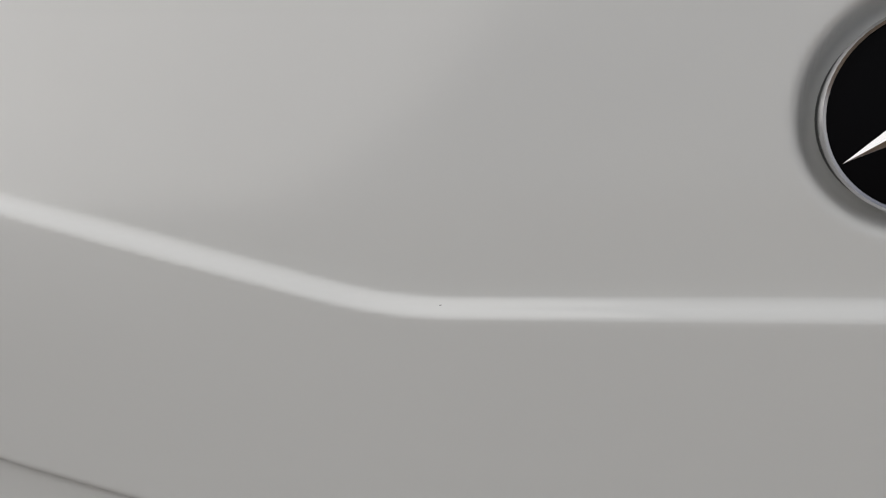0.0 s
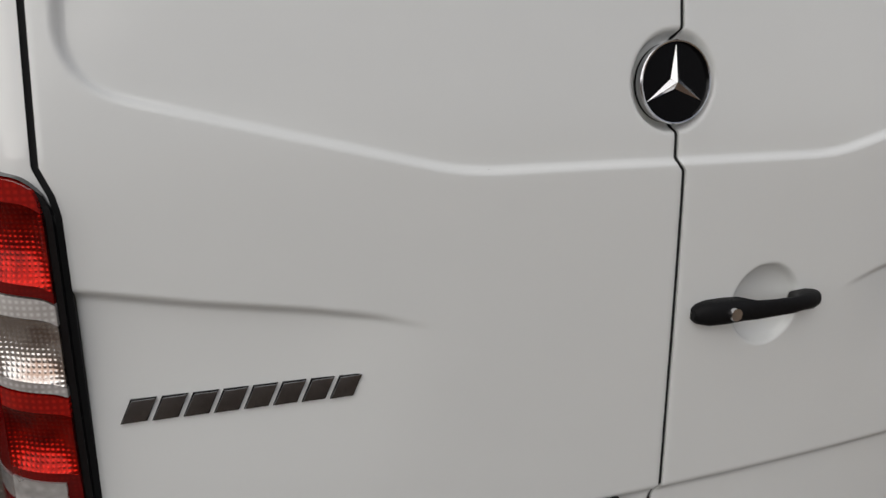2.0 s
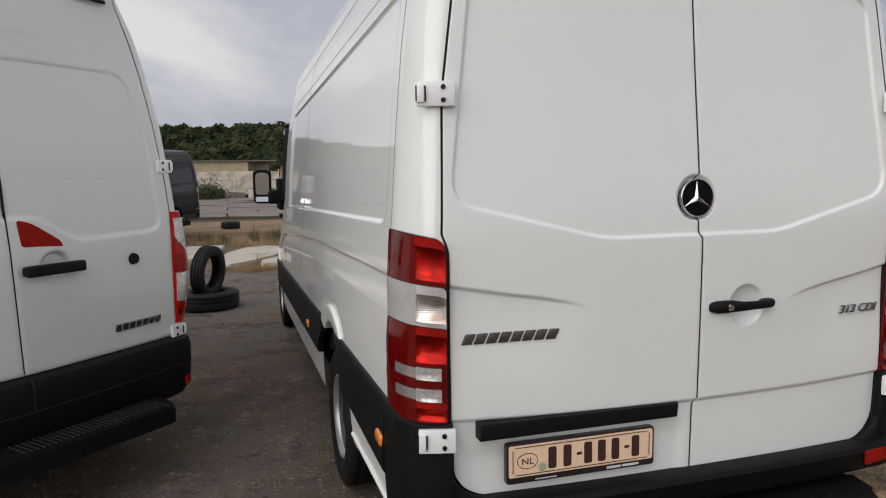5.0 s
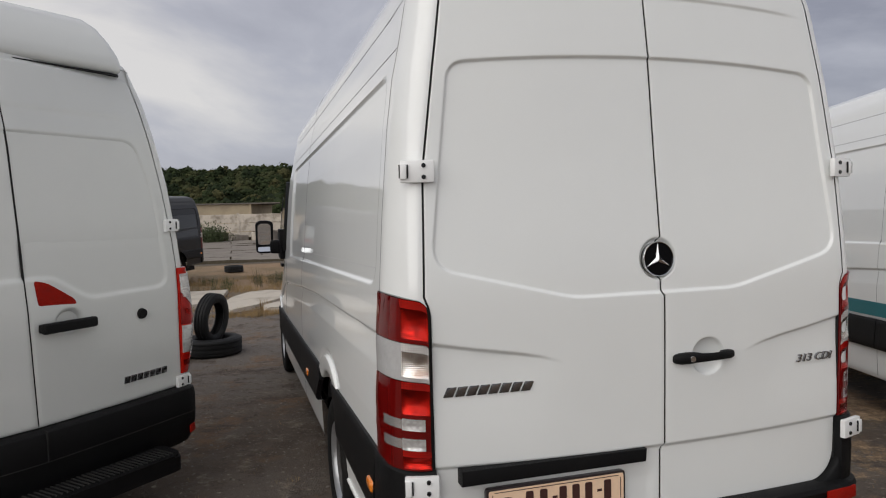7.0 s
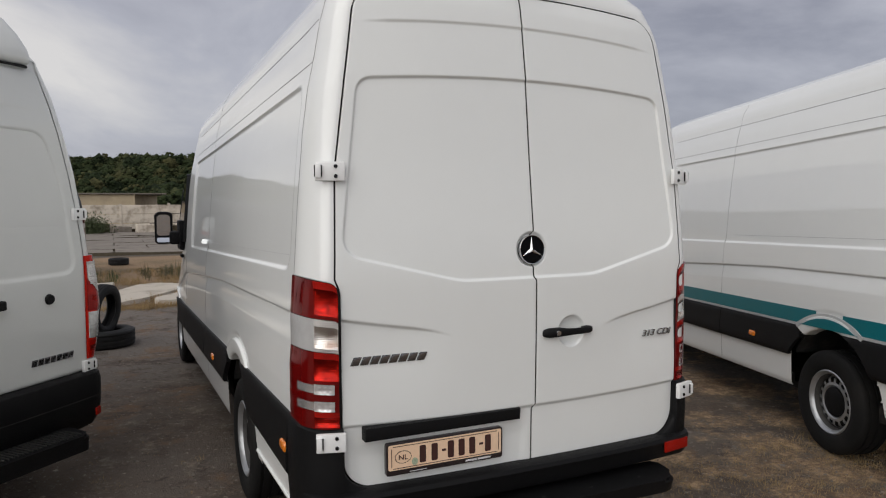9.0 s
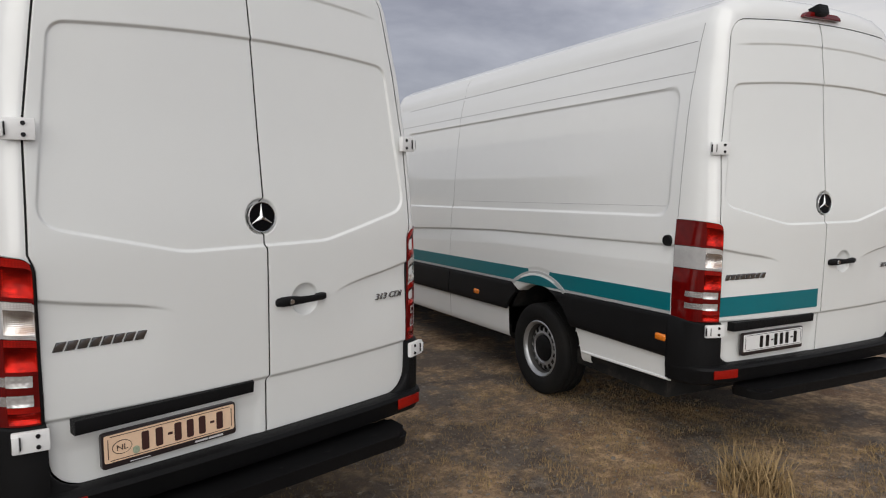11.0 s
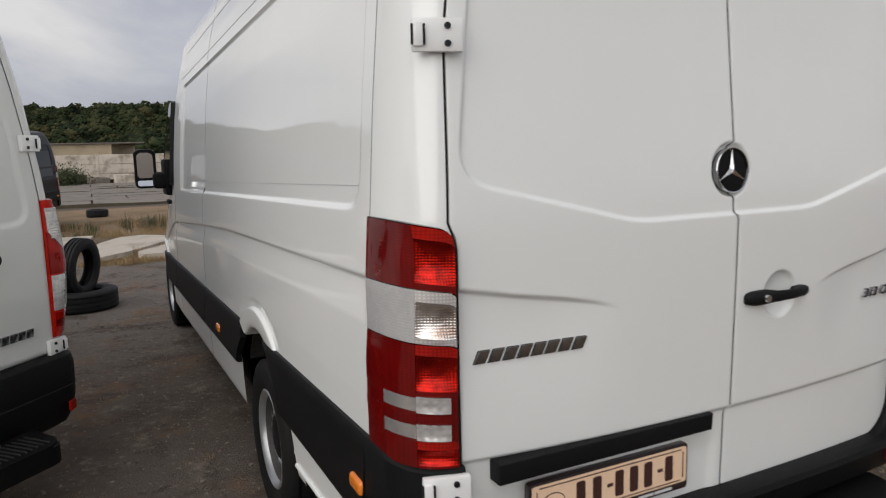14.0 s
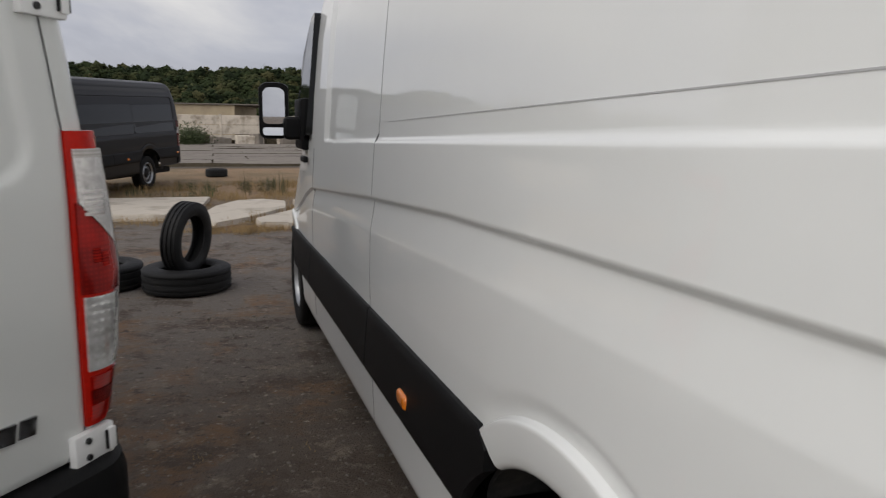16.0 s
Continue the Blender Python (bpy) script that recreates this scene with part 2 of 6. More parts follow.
OLD_PLATE = mat("grey_concrete_plate", (0.205, 0.178, 0.15), 0.9, vary=0.16, scale=1.1, fine=40, bump=0.4, bump_scale=30, tint=(0.13, 0.115, 0.095), tint_scale=1.3, tint_at=(0.5, 0.7), obj_random=0.6)
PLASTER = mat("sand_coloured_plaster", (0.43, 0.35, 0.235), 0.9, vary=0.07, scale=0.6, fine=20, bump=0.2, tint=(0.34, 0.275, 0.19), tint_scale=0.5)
ROOF_F = mat("bitumen_roof_edge", (0.16, 0.14, 0.12), 0.85, vary=0.15)
OLIVE_W = mat("olive_weed", (0.085, 0.078, 0.038), 0.85, vary=0.4, scale=2.5, fine=15)
DRY_GRASS = mat("dry_grass", (0.30, 0.205, 0.095), 0.85, vary=0.4, scale=2.5, fine=15)
GREEN_W = mat("weed_leaves", (0.05, 0.068, 0.024), 0.75, vary=0.5, scale=3, fine=20)
WOODS = [mat(f"{nm}_leaves", c, 0.95, spec=0.1, vary=0.5, scale=0.3, fine=1.6, bump=0.5, bump_scale=2.5)
         for nm, c in (("deep_green", (0.018, 0.026, 0.012)), ("mid_green", (0.028, 0.038, 0.016)), ("olive", (0.044, 0.050, 0.022)), ("yellow_green", (0.064, 0.063, 0.028)))]
SOIL = mat("dark_weedy_soil", (0.055, 0.045, 0.030), 0.95, spec=0.1, vary=0.5, scale=1.5, fine=9)
PEBBLE = mat("gravel_stone", (0.17, 0.145, 0.12), 0.85, vary=0.45, scale=9, fine=60)


def ground_material():
    """Trodden gravel with oily and sandy patches near by, sand and dry grass further off, green on the hill."""
    m = bpy.data.materials.new("trodden_gravel")
    m.use_nodes = True
    n, l = m.node_tree.nodes, m.node_tree.links
    b = n["Principled BSDF"]
    b.inputs["Roughness"].default_value = 0.92
    tc = n.new("ShaderNodeTexCoord")
    sep = n.new("ShaderNodeSeparateXYZ")
    l.new(tc.outputs["Object"], sep.inputs[0])

    def noise_at(s, d=6.0, r=0.6):
        k = n.new("ShaderNodeTexNoise")
        k.inputs["Scale"].default_value, k.inputs["Detail"].default_value, k.inputs["Roughness"].default_value = s, d, r
        l.new(tc.outputs["Object"], k.inputs["Vector"])
        return k.outputs["Fac"]

    def ranged(v, a, c, lo=0.0, hi=1.0):
        k = n.new("ShaderNodeMapRange")
        k.interpolation_type = "SMOOTHSTEP"
        for key, val in (("From Min", a), ("From Max", c), ("To Min", lo), ("To Max", hi)):
            k.inputs[key].default_value = val
        l.new(v, k.inputs["Value"])
        return k.outputs["Result"]

    def mixed(f, a, c):
        k = n.new("ShaderNodeMixRGB")
        for s, v in ((0, f), (1, a), (2, c)):
            if isinstance(v, tuple):
                k.inputs[s].default_value = (*v, 1)
            else:
                l.new(v, k.inputs[s])
        return k.outputs["Color"]

    def times(a, c):
        k = n.new("ShaderNodeMath")
        k.operation = "MULTIPLY"
        l.new(a, k.inputs[0])
        l.new(c, k.inputs[1])
        return k.outputs[0]

    col = mixed(ranged(noise_at(0.5), 0.36, 0.64), (0.105, 0.076, 0.053), (0.152, 0.126, 0.104))
    col = mixed(ranged(sep.outputs["Y"], 3.5, 6.5), col, (0.165, 0.143, 0.124))
    col = mixed(ranged(noise_at(0.62, 8, 0.72), 0.50, 0.62), col, (0.190, 0.108, 0.055))
    col = mixed(ranged(noise_at(1.9, 8, 0.78), 0.49, 0.61), col, (0.083, 0.061, 0.044))
    col = mixed(ranged(noise_at(3.6, 8, 0.78), 0.54, 0.66), col, (0.225, 0.180, 0.138))
    col = mixed(ranged(noise_at(9.0, 6, 0.75), 0.56, 0.66), col, (0.067, 0.051, 0.039))
    col = mixed(ranged(noise_at(22, 4, 0.7), 0.58, 0.70), col, (0.366, 0.311, 0.250))
    col = mixed(ranged(noise_at(44, 4, 0.7), 0.58, 0.70), col, (0.059, 0.046, 0.037))
    far = ranged(sep.outputs["Y"], 13.0, 15.5)
    side = times(ranged(sep.outputs["X"], 0.2, 1.7), ranged(noise_at(1.3, 8, 0.78), 0.45, 0.60))
    straw = mixed(ranged(noise_at(9, 7, 0.78), 0.42, 0.62), (0.22, 0.148, 0.086), (0.53, 0.36, 0.205))
    col = mixed(side, col, straw)
    sand = mixed(ranged(noise_at(0.5), 0.4, 0.62), (0.3, 0.2, 0.115), (0.2, 0.145, 0.08))
    col = mixed(far, col, sand)
    col = mixed(ranged(sep.outputs["Y"], 23.6, 24.8), col, (0.085, 0.070, 0.055))
    veg = ranged(sep.outputs["Z"], 1.0, 6.0)
    col = mixed(veg, col, (0.045, 0.055, 0.02))
    l.new(col, b.inputs["Base Color"])
    bp = n.new("ShaderNodeBump")
    bp.inputs["Strength"].default_value, bp.inputs["Distance"].default_value = 0.8, 0.03
    bsum = n.new("ShaderNodeMath")
    bsum.operation = "ADD"
    l.new(noise_at(22, 5, 0.7), bsum.inputs[0])
    l.new(noise_at(80, 3, 0.6), bsum.inputs[1])
    l.new(bsum.outputs[0], bp.inputs["Height"])
    l.new(bp.outputs["Normal"], b.inputs["Normal"])
    return m


GROUND = ground_material()

# ---------------------------------------------------------------- mesh helpers
def make(name, verts, faces, material, parent=None, label="", smooth=True, sharp=35):
    me = bpy.data.meshes.new(name)
    me.from_pydata([tuple(map(float, v)) for v in verts], [], [tuple(map(int, f)) for f in faces])
    me.materials.append(material)
    bm = bmesh.new()
    bm.from_mesh(me)
    bmesh.ops.recalc_face_normals(bm, faces=bm.faces)
    bm.to_mesh(me)
    bm.free()
    if smooth:
        me.shade_smooth()
        me.set_sharp_from_angle(angle=radians(sharp))
    ob = new(name, me)
    if parent:
        ob.parent = parent
    if label:
        tagged(ob, label)
    return ob


def part(name, bm, material, parent, label="", smooth=True, sharp=35):
    me = bpy.data.meshes.new(name)
    bmesh.ops.recalc_face_normals(bm, faces=bm.faces)
    bm.to_mesh(me)
    bm.free()
    me.materials.append(material)
    if smooth:
        me.shade_smooth()
        me.set_sharp_from_angle(angle=radians(sharp))
    ob = new(name, me)
    if parent:
        ob.parent = parent
    if label:
        tagged(ob, label)
    return ob


def thing(name, m=None, label="", category="", group="", kind=""):
    e = new(name)
    e.empty_display_size = 0.3
    if m is not None:
        e.matrix_basis = m
    return tagged(e, label, category, group, kind)


def grid_faces(nu, nv, off=0, close_u=False):
    """Quads of a grid whose vertex (i, j) is off + i * nv + j."""
    f = []
    for i in range(nu if close_u else nu - 1):
        k = (i + 1) % nu
        for j in range(nv - 1):
            f.append((off + i * nv + j, off + k * nv + j, off + k * nv + j + 1, off + i * nv + j + 1))
    return f


def sheet(name, P, inner, material, parent, label="", sharp=35):
    """A solid sheet: P (nu, nv, 3) is its face, inner the offset of its back."""
    nu, nv = P.shape[:2]
    Q = P + inner
    verts = np.concatenate([P.reshape(-1, 3), Q.reshape(-1, 3)])
    f = grid_faces(nu, nv)
    n = nu * nv
    f += [tuple(reversed([v + n for v in q])) for q in grid_faces(nu, nv)] if nu * nv < 800 else []
    edge = [i * nv for i in range(nu)] + [(nu - 1) * nv + j for j in range(1, nv)] + [i * nv + nv - 1 for i in range(nu - 2, -1, -1)] + list(range(nv - 2, 0, -1))
    for a, b in zip(edge, edge[1:] + edge[:1]):
        f.append((a, b, b + n, a + n))
    return make(name, verts, f, material, parent, label, sharp=sharp)


def box_bm(sx, sy, sz, bevel=0.0, seg=2, m=None, bm=None):
    own = bm or bmesh.new()
    r = bmesh.ops.create_cube(own, size=1.0, matrix=(m or Matrix()) @ Matrix.Diagonal((sx, sy, sz, 1)))
    if bevel:
        edges = {e for v in r["verts"] for e in v.link_edges}
        bmesh.ops.bevel(own, geom=list(edges), offset=bevel, segments=seg, profile=0.6, affect="EDGES")
    return own


def prism_bm(outline, depth, m=None, bevel=0.0, bm=None):
    """A plate: outline of (x, z), its face at y = 0, going back to y = depth."""
    own = bm or bmesh.new()
    m = m or Matrix()
    a = [own.verts.new(m @ Vector((x, 0, z))) for x, z in outline]
    b = [own.verts.new(m @ Vector((x, depth, z))) for x, z in outline]
    front = own.faces.new(a)
    own.faces.new(b[::-1])
    for i in range(len(a)):
        j = (i + 1) % len(a)
        own.faces.new((a[i], b[i], b[j], a[j]))
    if bevel:
        bmesh.ops.bevel(own, geom=list(front.edges), offset=bevel, segments=2, profile=0.6, affect="EDGES")
    return own


def lathe(profile, seg=64, axis="x"):
    """(verts, faces) of profile (across, radius) turned about the axis; a closed loop of rings."""
    prof = np.array(profile, float)
    a = np.linspace(0, 2 * math.pi, seg, endpoint=False)
    v = np.stack([np.broadcast_to(prof[:, 0], (seg, len(prof))), np.cos(a)[:, None] * prof[:, 1], np.sin(a)[:, None] * prof[:, 1]], -1)
    if axis == "z":
        v = v[..., [1, 2, 0]]
    if axis == "y":
        v = v[..., [1, 0, 2]]
    return v.reshape(-1, 3), grid_faces(seg, len(prof), close_u=True)


def sstep(a, b, v):
    t = np.clip((v - a) / (b - a), 0, 1)
    return t * t * (3 - 2 * t)


def poly_inside(poly, X, Z):
    """Signed distance to a polygon, positive inside."""
    p = np.array(poly, float)
    q = np.roll(p, -1, 0)
    best = np.full(X.shape, 1e9)
    sign = np.zeros(X.shape, bool)
    for (x0, z0), (x1, z1) in zip(p, q):
        dx, dz = x1 - x0, z1 - z0
        t = np.clip(((X - x0) * dx + (Z - z0) * dz) / (dx * dx + dz * dz), 0, 1)
        best = np.minimum(best, np.hypot(X - x0 - t * dx, Z - z0 - t * dz))
        cross = ((z0 > Z) != (z1 > Z)) & (X < dx * (Z - z0) / (dz if dz else 1e-12) + x0)
        sign ^= cross
    return np.where(sign, best, -best)


def rounded(poly, r, n=7):
    """The polygon with its corners rounded by radius-like r (one number or one a corner)."""
    out = []
    k = len(poly)
    rs = r if isinstance(r, (list, tuple)) else [r] * k
    for i in range(k):
        a, b, c = (np.array(poly[j % k], float) for j in (i - 1, i, i + 1))
        u, w = (a - b), (c - b)
        ru = min(rs[i], 0.45 * np.linalg.norm(u), 0.45 * np.linalg.norm(w))
        p0, p1 = b + u / np.linalg.norm(u) * ru, b + w / np.linalg.norm(w) * ru
        for t in np.linspace(0, 1, n):
            out.append(tuple((1 - t) ** 2 * p0 + 2 * t * (1 - t) * b + t * t * p1))
    return out


def text_part(name, body, size, m, material, parent, label="", depth=0.002, shear=0.0, width=None):
    cu = bpy.data.curves.new(name, "FONT")
    cu.body, cu.size, cu.extrude, cu.shear = body, size, depth, shear
    cu.align_x, cu.align_y = "LEFT", "BOTTOM_BASELINE"
    tmp = bpy.data.objects.new("tmp_text", cu)
    scene.collection.objects.link(tmp)
    me = bpy.data.meshes.new_from_object(tmp.evaluated_get(bpy.context.evaluated_depsgraph_get()))
    bpy.data.objects.remove(tmp)
    bpy.data.curves.remove(cu)
    co = np.array([v.co[:] for v in me.vertices])
    if width:
        co[:, 0] = (co[:, 0] - co[:, 0].min()) * width / np.ptp(co[:, 0])
    me.transform(Matrix())
    for v, c in zip(me.vertices, co):
        v.co = m @ Vector(c)
    me.name = name
    me.materials.clear()
    me.materials.append(material)
    ob = new(name, me)
    ob.parent = parent
    return tagged(ob, label) if label else ob

# ---------------------------------------------------------------- the panel van
RAKE = 0.027            # unladen, the van stands nose-down
SECTION = [(0.962, 0.43), (0.976, 0.455), (0.981, 0.56), (0.985, 0.70), (0.989, 0.85), (0.992, 1.0), (0.990, 1.15), (0.985, 1.30),
           (0.975, 1.45), (0.955, 1.75), (0.928, 2.05), (0.905, 2.22), (0.874, 2.36), (0.850, 2.48), (0.815, 2.60), (0.762, 2.695),
           (0.66, 2.75), (0.5, 2.775), (0.25, 2.79), (0.0, 2.795)]
DOOR_Z0, DOOR_Z1 = 0.62, 2.60
DOOR_EDGE = ([0.55, 0.84, 0.90, 1.40, 1.425, 1.445, 1.46, 1.88, 2.24, 2.50, 2.7], [0.840, 0.847, 0.850, 0.8525, 0.857, 0.865, 0.871, 0.856, 0.805, 0.762, 0.73])
REAR_C = ([0.4, 0.62, 0.86, 1.2, 1.45, 1.6, 1.95, 2.24, 2.6, 2.72], [0.005, 0.0, -0.005, -0.012, -0.014, -0.004, 0.028, 0.048, 0.094, 0.14])
# the rear profile, rounded between its points
REAR_Z = np.linspace(0.2, 3.0, 281)
BELL = np.exp(-0.5 * (np.arange(-20, 21) / 6.5) ** 2)
REAR_Y = np.convolve(np.pad(np.interp(REAR_Z, *REAR_C), 20, mode="edge"), BELL / BELL.sum(), mode="valid")
STAR = (0.010, 1.551)
GAP_X = ([0.5, 0.845, 0.868, 1.417, 1.429, 1.49, 1.52, 1.60, 1.63, 2.24, 2.27, 2.45, 2.49, 2.7], [0.014, 0.014, 0.027, 0.027, 0.018, 0.018, 0.012, 0.012, 0.024, 0.012, 0.008, 0.004, 0.0, -0.002])
RECESS = rounded([(-0.752, 2.247), (0.752, 2.247), (0.838, 1.556), (0.335, 1.432), (-0.335, 1.432), (-0.838, 1.556)], [0.06, 0.06, 0.085, 0.05, 0.05, 0.085], 9)


def rear_y(x, z):
    """The rear face of the van without its pressings."""
    return np.interp(z, REAR_Z, REAR_Y) + 0.03 * (np.abs(x) / 0.85) ** 2.5


def rear_press(x, z):
    """The pressings of the rear doors: how far the sheet lies further in."""
    d = 0.0105 * sstep(-0.0056, 0.0056, poly_inside(RECESS, x, z))
    d -= 0.006 * sstep(2.454, 2.466, z) * sstep(0.755, 0.58, np.abs(x)) * sstep(2.62, 2.53, z)
    low = 0.862 + 0.02 * np.abs(x) ** 2
    d += 0.012 * sstep(low + 0.009, low - 0.009, z)
    ax = np.abs(x)
    line = np.interp(ax, [0.36, 0.40, 0.46, 0.55, 0.70, 0.87], [1.204, 1.220, 1.238, 1.256, 1.280, 1.312]) - np.where(x > 0, 0.024, 0.006)
    d += 0.014 * sstep(line + 0.007, line - 0.007, z) * sstep(0.36, 0.60, ax) * sstep(line - 0.36, line - 0.02, z)
    r = np.hypot(x - STAR[0], z - STAR[1])
    d += 0.021 * sstep(0.0775, 0.0635, r)
    r = np.hypot(x - 0.212, z - 1.180)
    d += 0.028 * np.sqrt(np.clip(1 - (r / 0.072) ** 2, 0, 1)) * sstep(0.072, 0.066, r)
    d += 0.010 * sstep(-0.02, 0.02, poly_inside([(-0.80, 0.83), (-0.02, 0.83), (-0.04, 0.5), (-0.78, 0.5)], x, z)) * sstep(0.80, 0.74, z) * 0.6
    return d


def crown(x, z):
    return 0.036 * (1 - np.clip(np.abs(x) / 0.76, 0, 1) ** 2) * sstep(1.5, 2.25, z)


def edge_x(z, z0=DOOR_Z0, z1=DOOR_Z1, r0=0.12, r1=0.10):
    """Half width of the door opening, with its rounded corners."""
    e = np.interp(z, *DOOR_EDGE)
    lo, hi = np.clip((z - z0) / r0, 0, 1), np.clip((z1 - z) / r1, 0, 1)
    return e - r0 * (1 - np.sqrt(1 - (1 - lo) ** 2)) - r1 * (1 - np.sqrt(1 - (1 - hi) ** 2))


def raked(P):
    P = np.array(P, float)
    P[..., 2] += 0.018 * sstep(2.27, 2.58, P[..., 2]) - RAKE * P[..., 1]
    return P


def side_x(z):
    return np.interp(z, [p[1] for p in SECTION], [p[0] for p in SECTION])


def corner(z, th, out=0.0):
    """The left rear corner pillar: th = 0 at the door's edge, pi/2 at the flank."""
    xo, w = np.interp(z, *DOOR_EDGE) + 0.0025, side_x(z)
    y0, y1 = rear_y(xo, z), 0.245
    x = xo + (w - xo) * np.sin(th)
    y = y1 - (y1 - y0) * np.cos(th)
    nx, ny = (y1 - y0) * np.sin(th), -(w - xo) * np.cos(th)
    k = np.maximum(np.hypot(nx, ny), 1e-9)
    return np.stack([-(x + out * nx / k), y + out * ny / k, z + 0 * x], -1)


def flip(P):
    return np.asarray(P) * (-1, 1, 1)


def rear_door(side, paint, parent):
    nz, nx = 500, 215
    z = np.concatenate([DOOR_Z0 + 0.12 * (1 - np.cos(np.linspace(0, math.pi / 2, 28)))[:-1], np.linspace(DOOR_Z0 + 0.12, DOOR_Z1 - 0.10, nz - 54), DOOR_Z1 - 0.10 * (1 - np.sin(np.linspace(0, math.pi / 2, 28)))[1:]])
    u = np.linspace(0, 1, nx)
    Z, U = np.meshgrid(z, u, indexing="ij")
    G = np.interp(Z, *GAP_X)
    E = (edge_x(Z) - (0.0018 if side > 0 else 0.006)) * side
    X = (G + 0.0042 * side) * (1 - U) + E * U
    Y = rear_y(X, Z) + rear_press(X, Z)
    rim = np.minimum(np.minimum(U, 1 - U) * np.abs(E - G), np.minimum(Z - DOOR_Z0, DOOR_Z1 - Z))
    Y += 0.0012 * (1 - sstep(0, 0.005, rim))
    P = np.stack([X, Y, Z + crown(X, Z)], -1)
    return sheet("rear_door", raked(P), np.array([0, 0.035, 0]), paint, parent, sharp=60)


def hinge(m, parent, label="white bolted door hinge"):
    h = part("hinge", box_bm(0.115, 0.022, 0.074, 0.006, m=m), WHITE_H, parent, label)
    part("leaf_joint", box_bm(0.022, 0.014, 0.052, 0.004, m=m @ pose(-0.045, -0.012, 0)), WHITE_H, h)
    for dx in (-0.058, -0.031):
        part("slot", box_bm(0.004, 0.010, 0.044, 0.0, m=m @ pose(dx, -0.012, 0)), GAP, h, smooth=False)
    for dz in (-0.019, 0.019):
        bm = bmesh.new()
        bmesh.ops.create_cone(bm, cap_ends=True, segments=14, radius1=0.0085, radius2=0.007, depth=0.008, matrix=m @ pose(0.022, -0.012, dz, 90))
        part("screw", bm, BLACK_G, h)
    return h


def wheel(centre, side, parent):
    R, rr, wd = 0.360, 0.212, 0.225
    h = wd / 2
    prof = [(-h * 0.72, rr), (-h * 0.86, rr + 0.012), (-h * 0.98, rr + 0.05), (-h, rr + 0.08), (-h * 0.98, R - 0.035), (-h * 0.9, R - 0.012), (-h * 0.80, R - 0.002)]
    for k in (-0.5, 0.0, 0.5):
        prof += [(h * (k - 0.08), R), (h * (k - 0.075), R - 0.009), (h * (k + 0.075), R - 0.009), (h * (k + 0.08), R)]
    prof += [(h * 0.80, R - 0.002), (h * 0.9, R - 0.012), (h * 0.98, R - 0.035), (h, rr + 0.08), (h * 0.98, rr + 0.05), (h * 0.86, rr + 0.012), (h * 0.72, rr), (-h * 0.72, rr)]
    v, f = lathe(prof, 72)
    w = make("wheel", v, f, RUBBER, parent, "black tyre on a silver steel wheel", sharp=50)
    w.matrix_basis = pose(*centre, 0, 0, 0 if side > 0 else 180)
    v, f = lathe([(h * 0.84, rr + 0.014), (h * 0.9, rr + 0.004), (h * 0.80, rr - 0.012), (h * 0.66, rr - 0.018)], 64)
    rim = make("rim", v, f, STEEL, w)
    v, f = lathe([(h * 0.66, rr - 0.018), (h * 0.55, rr - 0.022), (h * 0.20, rr - 0.027), (h * 0.20, rr - 0.034)], 64)
    make("rim_well", v, f, SHADED_STEEL, rim, "dark inside of the rim with its shade in the colour")
    # the pressed disc with its ring of slots
    n, verts, faces = 80, [], []
    rings = [(h * 0.20, 0.186), (h * 0.38, 0.172), (h * 0.48, 0.162), (h * 0.50, 0.136), (h * 0.54, 0.118), (h * 0.30, 0.09), (h * 0.28, 0.07), (h * 0.42, 0.062), (h * 0.44, 0.03), (h * 0.44, 0.001)]
    for x, r in rings:
        for k in range(n):
            a = 2 * math.pi * k / n
            verts.append((x, r * math.cos(a), r * math.sin(a)))
    for i in range(len(rings) - 1):
        for k in range(n):
            if i in (1, 2) and k % 5 in (1, 2, 3):
                continue
            k2 = (k + 1) % n
            faces.append((i * n + k, i * n + k2, (i + 1) * n + k2, (i + 1) * n + k))
    make("disc", verts, faces, STEEL, w)
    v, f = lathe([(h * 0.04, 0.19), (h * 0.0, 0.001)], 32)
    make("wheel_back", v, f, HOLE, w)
    v, f = lathe([(h * 0.40, 0.104), (h * 0.54, 0.102), (h * 0.60, 0.092), (h * 0.66, 0.06), (h * 0.67, 0.001)], 28)
    make("hub_cap", v, f, BLACK_P, w)
    return w


